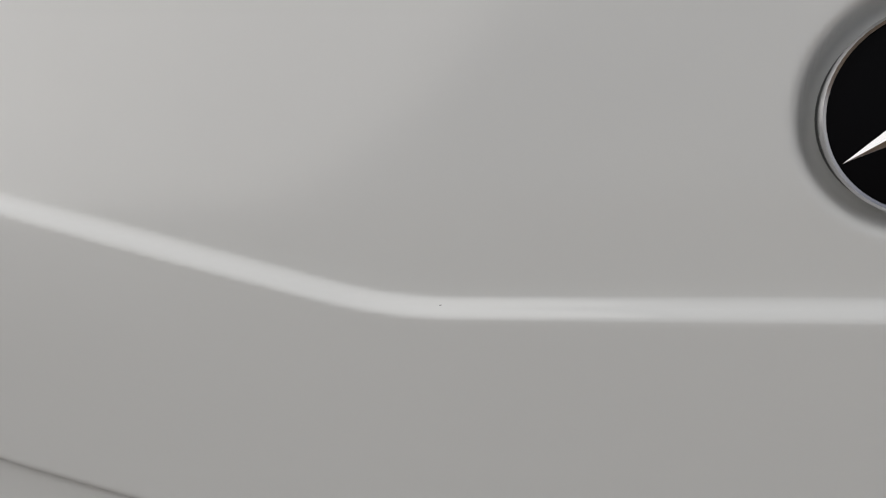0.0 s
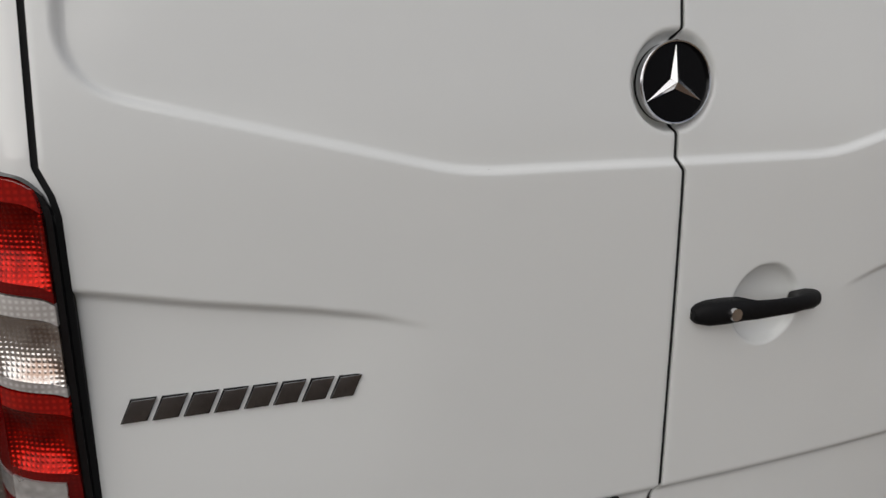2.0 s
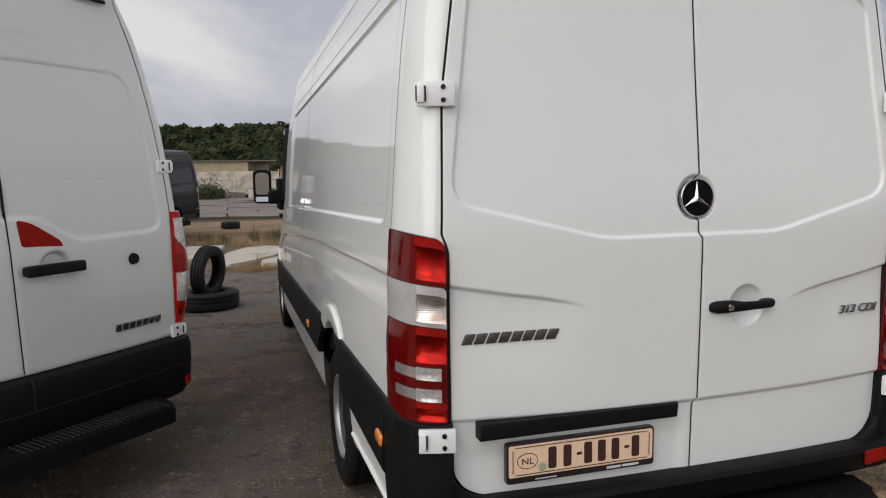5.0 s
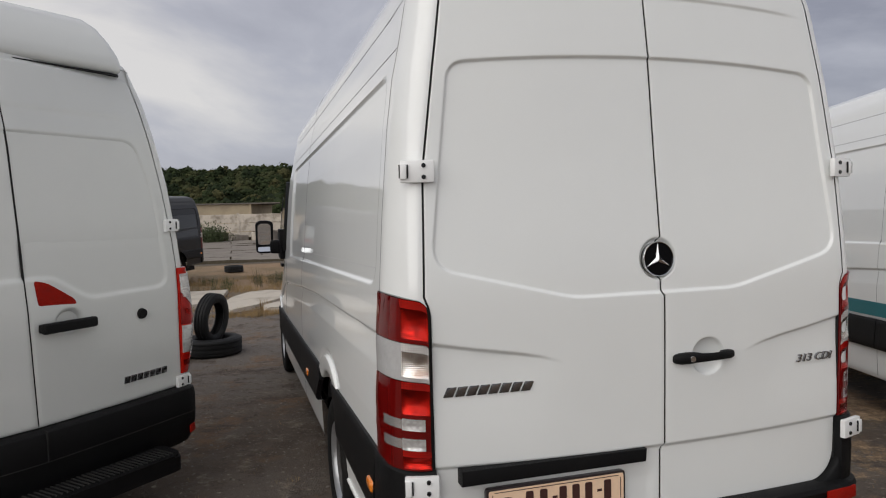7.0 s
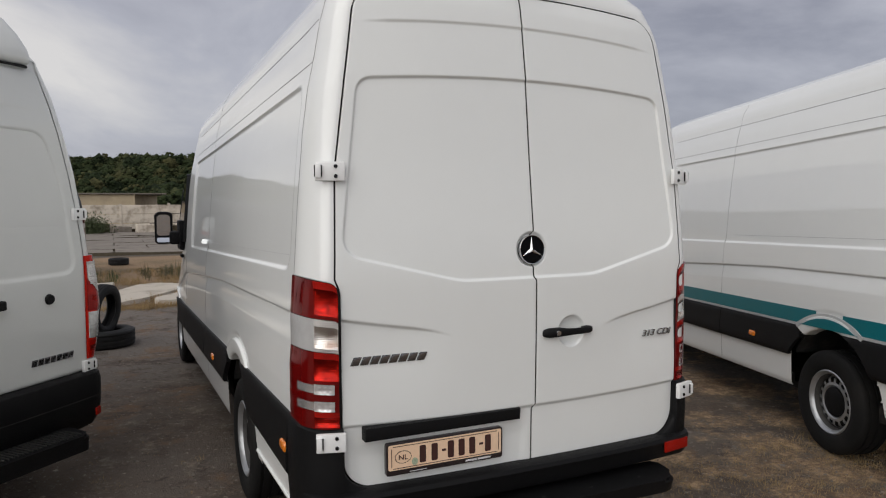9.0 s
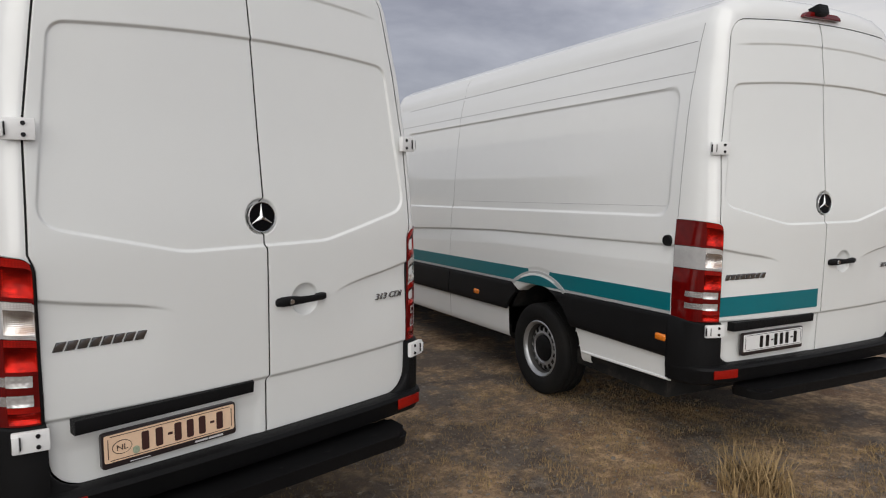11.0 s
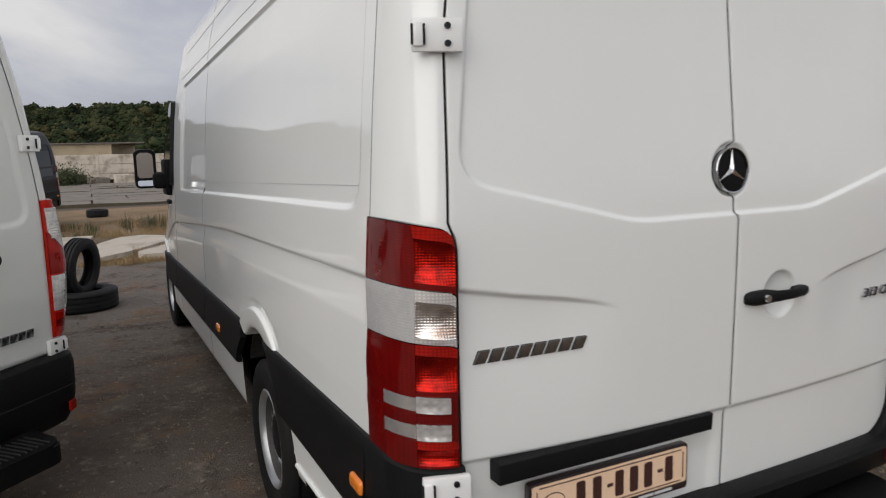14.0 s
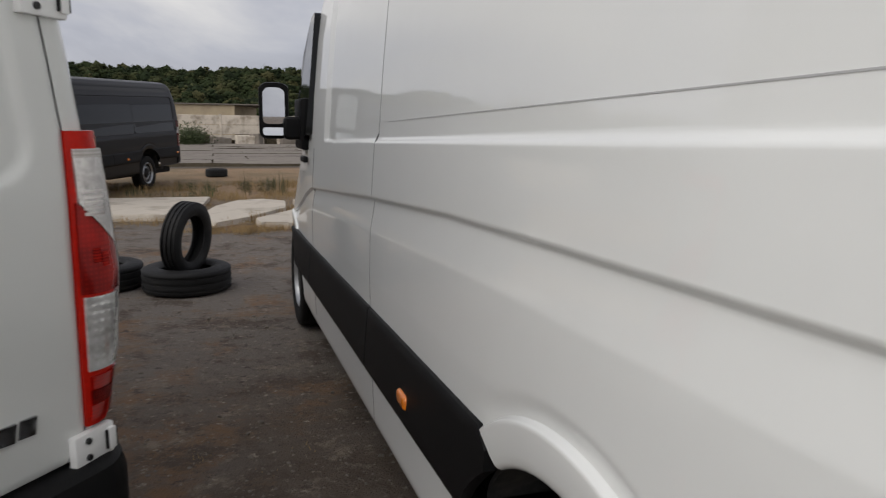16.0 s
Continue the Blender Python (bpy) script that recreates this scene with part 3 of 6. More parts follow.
def tail_lamp(side, parent):
    fl = (lambda P: P) if side < 0 else flip
    ztop = lambda th: 1.446 + 0.028 * np.sin(th) - 0.034 * (1 - np.sqrt(1 - np.clip(1 - th / 0.20, 0, 1) ** 2))
    def patch(t0, t1, f0, f1, out, nm, mt, par, label="", nz=12, nt=14, dep=0.02, bowl=0.0, well=False):
        th = np.linspace(t0, t1, nt)
        fr = np.linspace(f0, f1, nz)
        T, F = np.meshgrid(th, fr, indexing="ij")
        top = ztop(T)
        Z = top - (top - 0.872) * F
        bulge = (0.004 if side < 0 else 0.0) * np.sin(np.pi * np.clip((T - 0.0) / (np.pi / 2), 0, 1)) - 0.004 * sstep(0.25, 0.47, F) * sstep(0.62, 0.47, F) * sstep(0.6, 1.5, T)
        o = (out if side < 0 else 0.45 * out) * (1 - 0.62 * sstep(0.45, 1.35, T))
        if well:
            o = o - 0.018 * sstep(t_in, t_in + 0.02, T) * sstep(mid, mid - 0.02, T) * sstep(0.0, 0.02, F) * sstep(1.0, 0.97, F)
        if bowl:
            u, w = (T - t0) / (t1 - t0) * 2 - 1, (F - f0) / (f1 - f0) * 2 - 1
            o = o - bowl * (1 - u ** 4) * (1 - w * w)
        P = corner(Z, T, o)
        Q = corner(Z, T, o + bulge)
        inner = corner(Z, T, o - dep) - P
        return sheet(nm, raked(fl(Q)), fl(inner), mt, par, label)
    H = math.pi / 2
    mid = 0.62
    t_in = 0.058 if side < 0 else 0.02
    lamp = patch(0.0, H + 0.02, 0.0, 1.0, 0.012, "tail_lamp", BLACK_G if side < 0 else RED_D, parent, "red and clear tail lamp wrapped round the corner", 60, 90, 0.03, well=True)
    rows = [(0.004, 0.25, 1), (0.255, 0.468, 0), (0.473, 0.68, 1), (0.685, 0.752, 2), (0.756, 0.795, 1), (0.80, 0.868, 2), (0.872, 0.985, 1)]
    for k, (f0, f1, kind) in enumerate(rows):
        if kind == 1:
            patch(mid, H, f0, f1, 0.0200, "red_lens", RED_D, lamp, "dark red lens")
            if f1 - f0 > 0.15:
                patch(t_in, mid - 0.005, f0, f0 + 0.2 * (f1 - f0), 0.0200, "red_lens", RED_M, lamp, "red prism lens", 6)
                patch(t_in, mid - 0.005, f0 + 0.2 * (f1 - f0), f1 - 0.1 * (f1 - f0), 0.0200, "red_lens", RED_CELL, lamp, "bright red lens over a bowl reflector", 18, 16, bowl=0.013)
                patch(t_in, mid - 0.005, f1 - 0.1 * (f1 - f0), f1, 0.0200, "red_lens", RED_D, lamp, "dark red lens", 4)
            elif f1 > 0.9:
                patch(t_in, mid - 0.005, f0, f0 + 0.3 * (f1 - f0), 0.0200, "red_lens", RED_M, lamp, "red prism lens", 6)
                patch(t_in, mid - 0.005, f0 + 0.3 * (f1 - f0), f1 - 0.1 * (f1 - f0), 0.0200, "red_lens", RED_CELL, lamp, "bright red lens over a bowl reflector", 12, 16, bowl=0.008)
                patch(t_in, mid - 0.005, f1 - 0.1 * (f1 - f0), f1, 0.0200, "red_lens", RED_D, lamp, "dark red lens", 4)
            else:
                patch(t_in, mid - 0.005, f0, f1, 0.0200, "red_lens", RED_D, lamp, "dark red lens", 6)
        elif kind == 0:
            patch(mid, H, f0, f1, 0.0190, "clear_lens", CLEAR_L, lamp, "clear ribbed lens")
            patch(t_in, mid - 0.005, 0.255, 0.300, 0.0190, "clear_lens", CLEAR, lamp, "clear ribbed lens", 6)
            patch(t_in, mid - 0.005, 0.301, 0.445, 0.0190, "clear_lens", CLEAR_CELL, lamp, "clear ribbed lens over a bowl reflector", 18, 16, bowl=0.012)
            patch(t_in, mid - 0.005, 0.446, 0.468, 0.0190, "clear_lens", CLEAR_N, lamp, "clear ribbed lens", 4)
            for q in range(1, 18):
                f = f0 + (f1 - f0) * q / 18
                patch(mid + 0.02, H - 0.02, f - 0.0012, f + 0.0012, 0.0202, "lens_rib", CLEAR_L, lamp, "", 2, 10, 0.004)
        else:
            patch(t_in, H, f0 - 0.004, f1 + 0.004, 0.0175, "red_lens", RED_D, lamp, "dark red lens", 4)
            patch(mid, H - 0.42, f0 + 0.006, f1 - 0.006, 0.0195, "clear_lens", CLEAR_G, lamp, "clear lens strip")
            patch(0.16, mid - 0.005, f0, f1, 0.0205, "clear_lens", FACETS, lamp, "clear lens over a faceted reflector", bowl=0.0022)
    return lamp


def band(y0, y1, prof, side, material, parent, name, label="", ny=10, drop=0.0):
    """A strip along the flank: prof of (outwards, z); y0 and y1 are functions of z."""
    prof = np.array(prof)
    t = np.linspace(0, 1, ny)
    P = np.zeros((ny, len(prof), 3))
    for j, (o, z) in enumerate(prof):
        a, b = y0(z), y1(z)
        P[:, j, 1] = a + (b - a) * t
        P[:, j, 0] = side * (side_x(z) + o)
        P[:, j, 2] = z - (drop * (1 - t) if z < 0.72 else 0.0)
    return sheet(name, raked(P), np.array([-0.03 * side, 0, 0]), material, parent, label)


def flare(cy, cz, side, parent, paint):
    """Pressed arch over the wheel; it ends on the rubbing strips."""
    prof = [(0.6220, -0.012), (0.6137, -0.008), (0.6099, -0.003), (0.6078, 0.005), (0.6061, 0.0095), (0.6032, 0.0118), (0.5970, 0.0124), (0.5728, 0.0120), (0.5419, 0.0105), (0.5244, 0.0080), (0.5168, 0.0040), (0.5123, -0.003), (0.5110, -0.06)]
    n = 40
    P = np.zeros((n, len(prof), 3))
    for j, (r, o) in enumerate(prof):
        z_front = np.interp(r, [0.51, 0.585, 0.623], [0.838, 0.882, 0.899])
        a0, a1 = math.asin((z_front - cz) / r), math.pi - math.asin((0.8985 - cz) / r)
        a = np.linspace(a1, a0, n)
        y, z = cy + r * np.cos(a), cz + r * np.sin(a)
        nose = np.interp(y, [4.9, 5.8, 6.4, 6.6], [1.0, 0.985, 0.90, 0.82])
        P[:, j] = np.stack([side * (np.interp(z, [0.4, 0.7, 0.85, 1.0, 1.1], [0.955, 0.982, 0.989, 0.992, 0.991]) * nose + o), y, z], -1)
    return sheet("wheel_arch", raked(P), np.array([-0.02 * side, 0, 0]), paint, parent, "flared painted wheel arch", sharp=50)


def arch_edge(cy, back):
    """Where a rubbing strip ends round the wheel, by height."""
    def y(z):
        r = math.sqrt(max(0.517 ** 2 - (z - 0.40) ** 2, 0.0))
        if back:
            return cy - r
        return cy + max(r, float(np.interp(z, [0.80, 0.838, 0.88, 0.90], [0.0, 0.255, 0.330, 0.362])))
    return y


def wheel_well(cy, cz, side, parent):
    a = np.radians(np.linspace(6, 174, 40))
    xs = np.linspace(0.55, 0.945, 5)
    P = np.zeros((len(a), len(xs), 3))
    for j, x in enumerate(xs):
        P[:, j] = np.stack([0 * a + side * x, cy + np.clip(0.524 * np.cos(a), -0.524, 0.438), cz + 0.524 * np.sin(a)], -1)
    w = sheet("wheel_well", raked(P), np.array([0, 0, 0.02]), LINER, parent)
    disc = [(cy + min(0.43, 0.51 * math.cos(t)), cz + 0.51 * math.sin(t)) for t in a]
    m = Matrix(((0, 1, 0, side * 0.55 - 0.01), (1, 0, 0, 0), (0, 0, 1, -RAKE * cy), (0, 0, 0, 1)))
    part("well_side", prism_bm(disc, 0.02, m=m), LINER, w, smooth=False)
    return w


ARCHES = (1.645, 5.86)


FLANK_REC = rounded([(0.335, 1.490), (4.30, 1.490), (4.30, 2.258), (0.335, 2.258)], [0.10, 0.05, 0.05, 0.10])


def flank_inset(y, z):
    """The pressings of the flank: how far the sheet lies further in."""
    y, z = np.asarray(y, float), np.asarray(z, float)
    groove = 0.0
    for cy in ARCHES:
        r = np.hypot(y - cy, z - 0.40)
        groove = groove + 0.006 * sstep(0.660, 0.626, r) * sstep(0.578, 0.598, r) * sstep(0.90, 0.97, z)
    d = 0.014 * sstep(-0.008, 0.008, poly_inside(FLANK_REC, y, z))
    d = d + 0.007 * sstep(2.548, 2.526, z) * sstep(2.40, 2.50, z) * sstep(0.25, 0.6, y)
    zl = np.interp(y, [0.2, 1.2, 1.7, 2.3, 3.2, 4.7, 5.6, 6.2], [1.319, 1.315, 1.315, 1.313, 1.288, 1.229, 1.15, 1.07])
    low = zl - 0.122
    lean = np.clip((z - low) / (zl - 0.012 - low), 0, 1)
    lean = np.where(lean < 0.08, lean ** 2 / 0.16, lean - 0.04)
    return d + groove + 0.0145 * sstep(zl + 0.004, zl - 0.010, z) * lean * sstep(0.24, 0.27, y)


def hole_half(z):
    """Half widths of the wheel's opening at a height, behind and before the axle."""
    circle = math.sqrt(max(0.535 ** 2 - (z - 0.40) ** 2, 0.0))
    return circle, min(circle, 0.432) if z < 0.70 else circle


def van_shell(paint, parent, roof_drop=0.0):
    """Flanks, pillars, roof, bonnet: one pressed shell."""
    sec = np.array(SECTION)
    zs = np.concatenate([np.arange(0.43, 1.0, 0.02), np.arange(1.0, 1.56, 0.0055), np.arange(1.56, 2.34, 0.011), np.linspace(2.34, 2.60, 14)])
    lower = np.stack([side_x(zs), zs], -1)
    top = []
    pts = sec[14:]
    for i in range(len(pts) - 1):
        for t in np.linspace(0, 1, 5)[1:]:
            top.append(pts[i] * (1 - t) + pts[i + 1] * t)
    prof = np.concatenate([lower, np.array(top)])
    npf = len(prof)
    X0, Z0 = prof[:, 0], prof[:, 1]
    stations = []
    # rear corner, rolled in to the door opening
    rimx, rimz = np.empty(npf), np.empty(npf)
    top_i = len(zs)
    rimx[:top_i] = np.interp(zs, *DOOR_EDGE) + 0.0025
    rimz[:top_i] = np.minimum(zs, 2.60)
    k = np.linspace(0, 1, npf - top_i + 14)
    for q in range(npf):
        if zs[min(q, top_i - 1)] > 2.47 or q >= top_i:
            first = int(np.searchsorted(zs, 2.47))
            s = (q - first) / (npf - 1 - first)
            arc = min(1, s / 0.4)
            a = arc * math.pi / 2
            rimz[q] = 2.495 + 0.109 * math.sin(a)
            ex = np.interp(rimz[q], *DOOR_EDGE) - 0.1005
            rimx[q] = ex + 0.103 * math.cos(a) if s < 0.4 else ex * (1 - (s - 0.4) / 0.6)
            rimz[q] += 0.034 * (1 - (rimx[q] / 0.76) ** 2)
    yr = rear_y(rimx, rimz)
    ths = np.linspace(0, math.pi / 2, 16)
    for th in ths:
        x = rimx + (X0 - rimx) * math.sin(th)
        z = rimz + (Z0 - rimz) * math.sin(th)
        y = 0.245 - (0.245 - yr) * math.cos(th)
        stations.append(np.stack([x, y, z], -1))
    ys = np.concatenate([np.arange(0.275, 0.36, 0.01), np.arange(0.375, 4.16, 0.035), np.arange(4.165, 4.24, 0.008), np.arange(4.27, 4.72, 0.035), np.linspace(4.74, 6.72, 56)])
    for y in ys:
        Y = np.full(npf, y)
        d = flank_inset(Y, Z0)
        x, z = X0 - d, Z0.copy()
        # the cab: windscreen, bonnet and nose
        ztop = np.interp(y, [4.75, 5.05, 5.95, 6.15, 6.55, 6.68, 6.72], [2.795, 2.60, 1.46, 1.30, 1.10, 0.98, 0.90])
        full = 2.795
        up = Z0 > 0.9
        z[up] = 0.9 + (Z0[up] - 0.9) * (ztop - 0.9) / (full - 0.9)
        nose = np.interp(y, [4.9, 5.8, 6.4, 6.6, 6.72], [1.0, 0.985, 0.90, 0.82, 0.70])
        x = x * nose
        stations.append(np.stack([x, Y, z], -1))
    S = np.array(stations)
    for cy in ARCHES:
        for j in np.nonzero(np.abs(Z0 - 0.40) < 0.52)[0]:
            back, fore = hole_half(Z0[j])
            for yc in (cy - back, cy + fore):
                i = int(np.argmin(np.abs(S[:, j, 1] - yc)))
                S[i, j, 1] = yc
    if roof_drop:
        hi = S[..., 2] > 1.5
        S[..., 2] = np.where(hi, 1.5 + (S[..., 2] - 1.5) * (1.2 - roof_drop) / 1.2, S[..., 2])
    ns = len(S)
    right, left = S, S * (-1, 1, 1)
    verts = np.concatenate([raked(right).reshape(-1, 3), raked(left).reshape(-1, 3)])
    faces = []
    C = S[:-1, :-1].copy()
    for i in range(ns - 1):
        for j in range(npf - 1):
            c = (S[i, j] + S[i + 1, j + 1] + S[i + 1, j] + S[i, j + 1]) / 4
            if c[2] < 1.0 and any(-hole_half(c[2])[0] < c[1] - a < hole_half(c[2])[1] for a in ARCHES):
                continue
            if (c[2] < 0.60 and c[1] < 0.235) or (c[2] < 0.485 and c[1] < 1.0):
                continue
            q = (i * npf + j, (i + 1) * npf + j, (i + 1) * npf + j + 1, i * npf + j + 1)
            faces.append(q)
            faces.append(tuple(v + ns * npf for v in q[::-1]))
    last = (ns - 1) * npf
    faces.append(tuple([last + j for j in range(npf)] + [last + ns * npf + j for j in range(npf - 2, -1, -1)]))
    return make("body", verts, faces, paint, parent, sharp=50)


def strip_on_flank(pts, width, out, side, material, parent, name, label=""):
    """A thin line on the flank along pts of (y, z)."""
    pts = np.array(pts, float)
    d = np.gradient(pts, axis=0)
    d /= np.linalg.norm(d, axis=1)[:, None]
    nrm = np.stack([-d[:, 1], d[:, 0]], -1) * width / 2
    P = np.zeros((len(pts), 2, 3))
    for k, s in enumerate((-1, 1)):
        q = pts + s * nrm
        P[:, k] = np.stack([side * (side_x(q[:, 1]) - flank_inset(q[:, 0], q[:, 1]) + out), q[:, 0], q[:, 1]], -1)
    return sheet(name, raked(P), np.array([-0.006 * side, 0, 0]), material, parent, label)


def path_sweep(path, prof, material, parent, name, label="", swell=None, lift=None):
    """Sweeps a profile of (outwards, z) along a plan path."""
    path = np.array(path, float)
    d = np.gradient(path, axis=0)
    d /= np.linalg.norm(d, axis=1)[:, None]
    nrm = np.stack([d[:, 1], -d[:, 0]], -1)
    P = np.zeros((len(path), len(prof), 3))
    for j, (o, z) in enumerate(prof):
        P[:, j, :2] = path + nrm * (o if swell is None or o < 0 else o * np.array(swell)[:, None])
        P[:, j, 2] = z + (np.array(lift) if lift is not None and z > 0.85 else 0.0)
    nu, nv = P.shape[:2]
    f = grid_faces(nu, nv) + [(i * nv + nv - 1, i * nv, (i + 1) * nv, (i + 1) * nv + nv - 1) for i in range(nu - 1)]
    f += [tuple(range(nv)), tuple((nu - 1) * nv + j for j in range(nv - 1, -1, -1))]
    return make(name, raked(P).reshape(-1, 3), f, material, parent, label)


def bumper(parent):
    z = 0.6
    th = np.linspace(math.pi / 2, 0, 14)
    left = [tuple(corner(np.array(z), np.array(t))[:2]) for t in th]
    mid = [(x, float(rear_y(np.array(x), np.array(z)))) for x in np.linspace(-0.83, 0.83, 25)]
    path = [(-0.978, 0.272)] + left + mid + [(-x, y) for x, y in left[::-1]] + [(0.978, 0.272)]
    swell = [float(0.45 + 0.55 * sstep(0.16, 0.02, y)) for _, y in path]
    b = path_sweep(path, [(-0.02, 0.622), (0.030, 0.620), (0.050, 0.612), (0.058, 0.595), (0.050, 0.575), (0.046, 0.540), (0.034, 0.516), (0.0, 0.500), (-0.06, 0.500)], BLACK_P, parent, "bumper", "black plastic rear bumper", swell=swell)
    for s in (-1, 1):
        ext = [(-0.981, 0.272)] + left if s < 0 else [(-x, y) for x, y in left[::-1]] + [(0.981, 0.272)]
        ease = [float(sstep(0.06, 0.25, y)) for _, y in ext]
        path_sweep(ext, [(-0.02, 0.879), (0.022, 0.877), (0.030, 0.867), (0.034, 0.74), (0.031, 0.64), (0.028, 0.60), (0.022, 0.512), (-0.03, 0.512)], BLACK_P, b, "bumper_corner", swell=[1 - 0.15 * e for e in ease], lift=[0.021 * e for e in ease])
        # the black corner fills in under the door's rounded edge
        zz = np.linspace(0.600, 0.80, 26)
        e0, e1 = edge_x(zz) + 0.004, np.interp(zz, *DOOR_EDGE) + 0.012
        P = np.stack([np.stack([s * (e0 + (e1 - e0) * k), rear_y(e0 + (e1 - e0) * k, zz) - 0.006 - 0.020 * math.sqrt(k), zz], -1) for k in np.linspace(0, 1, 8)])
        sheet("bumper_corner", raked(P), np.array([0, 0.02, 0]), BLACK_P, b)
        m = pose(s * 0.822, -0.027, 0.574, 0, 0, s * 9)
        part("reflector", box_bm(0.165, 0.012, 0.051, 0.005, m=m), REFL_RED, b, "red bumper reflector")
    return b


def foot_step(parent):
    """The tread under the bumper."""
    out = rounded([(-0.70, 0.05), (-0.660, -0.145), (0.715, -0.172), (0.755, 0.05)], [0.03, 0.10, 0.09, 0.03], 7)
    bm = bmesh.new()
    a = [bm.verts.new((x, y, 0.482)) for x, y in out]
    b = [bm.verts.new((x * 0.985, y * 0.95, 0.420)) for x, y in out]
    fa = bm.faces.new(a)
    bm.faces.new(b[::-1])
    for i in range(len(a)):
        j = (i + 1) % len(a)
        bm.faces.new((a[i], b[i], b[j], a[j]))
    bmesh.ops.bevel(bm, geom=list(fa.edges), offset=0.018, segments=4, affect="EDGES")
    st = part("foot_step", bm, BLACK_P, parent, "black plastic-topped rear step")
    # flush black discs stand for the dark of four holes in the tread
    for x in (-0.40, 0.02, 0.27, 0.54):
        bm = bmesh.new()
        bmesh.ops.create_cone(bm, cap_ends=True, segments=12, radius1=0.010, radius2=0.009, depth=0.005, matrix=pose(x, -0.085, 0.4802))
        part("bolt", bm, GAP, st)
    for x in (-0.4, 0.45):
        part("bracket", box_bm(0.05, 0.4, 0.05, 0.005, m=pose(x, 0.18, 0.43)), HOLE, st)
    return st


def badge(parent):
    """Round black badge with a chrome rim and three chrome arms."""
    y = float(rear_y(np.array(0.0), np.array(STAR[1]))) + 0.0125
    m = pose(STAR[0], y, STAR[1] - RAKE * y, -3)
    bm = bmesh.new()
    bmesh.ops.create_cone(bm, cap_ends=True, segments=56, radius1=0.0605, radius2=0.0605, depth=0.018, matrix=m @ pose(0, 0.006, 0, 90))
    b = part("badge", bm, BADGE_K, parent, "round black badge with chrome rim")
    v, f = lathe([(0.012, 0.0600), (-0.003, 0.0628), (-0.006, 0.0632), (-0.0085, 0.0618), (-0.0080, 0.0598), (-0.003, 0.0588)], 64, "y")
    ring = make("chrome_ring", v, f, CHROME, b, "chrome ring")
    for vv in ring.data.vertices:
        vv.co = m @ vv.co
    for k in range(3):
        a = math.pi / 2 + k * 2 * math.pi / 3
        c, s = math.cos(a), math.sin(a)
        bm = bmesh.new()
        P = lambda r, w, d: bm.verts.new(m @ Vector((c * r - s * w, d, s * r + c * w)))
        tip, ridge = P(0.0565, 0, -0.004), P(0.0, 0, -0.0105)
        l1, l2 = P(0.0052, 0.0082, -0.0035), P(0.0052, -0.0082, -0.0035)
        base = P(-0.002, 0, -0.003)
        for fc in ((tip, l1, ridge), (tip, ridge, l2), (l1, base, ridge), (base, l2, ridge)):
            bm.faces.new(fc)
        part("chrome_arm", bm, CHROME, b, "tapered chrome arm", smooth=False)
    return b


def handle(parent):
    y0 = float(rear_y(np.array(0.2), np.array(1.18)))
    stns = [(0.058, 0.009, 0.018), (0.066, 0.0165, 0.03), (0.085, 0.0210, 0.038), (0.12, 0.0215, 0.042), (0.150, 0.0195, 0.044), (0.170, 0.0165, 0.045), (0.21, 0.0148, 0.048), (0.250, 0.0145, 0.046), (0.270, 0.0160, 0.044), (0.295, 0.0172, 0.038), (0.313, 0.0140, 0.028), (0.318, 0.008, 0.016)]
    n = 20
    P = np.zeros((len(stns), n, 3))
    for i, (x, hh, o) in enumerate((x, hh, o * 0.72) for x, hh, o in stns):
        a = np.linspace(0, 2 * math.pi, n, endpoint=False)
        back = 0.012 if not 0.15 < x < 0.27 else -0.022
        mid, dep = -(o - back) / 2, (o + back) / 2
        mid = -(o - back) / 2
        P[i] = np.stack([0 * a + x, y0 + mid - dep * np.sign(np.sin(a)) * np.abs(np.sin(a)) ** 0.7, 1.1815 + (x - 0.19) * 0.01 + hh * np.sign(np.cos(a)) * np.abs(np.cos(a)) ** 0.8], -1)
    nv = n
    f = [(i * nv + j, (i + 1) * nv + j, (i + 1) * nv + (j + 1) % nv, i * nv + (j + 1) % nv) for i in range(len(stns) - 1) for j in range(nv)]
    f += [tuple(range(nv)), tuple((len(stns) - 1) * nv + j for j in range(nv - 1, -1, -1))]
    h = make("handle", raked(P).reshape(-1, 3), f, BLACK_P, parent, "black plastic pull handle")
    bm = bmesh.new()
    bmesh.ops.create_cone(bm, cap_ends=True, segments=24, radius1=0.0125, radius2=0.0105, depth=0.014, matrix=pose(0.122, y0 - 0.029, 1.1815, 90))
    k = part("lock_barrel", bm, CHROME, h, "chrome lock barrel")
    return h


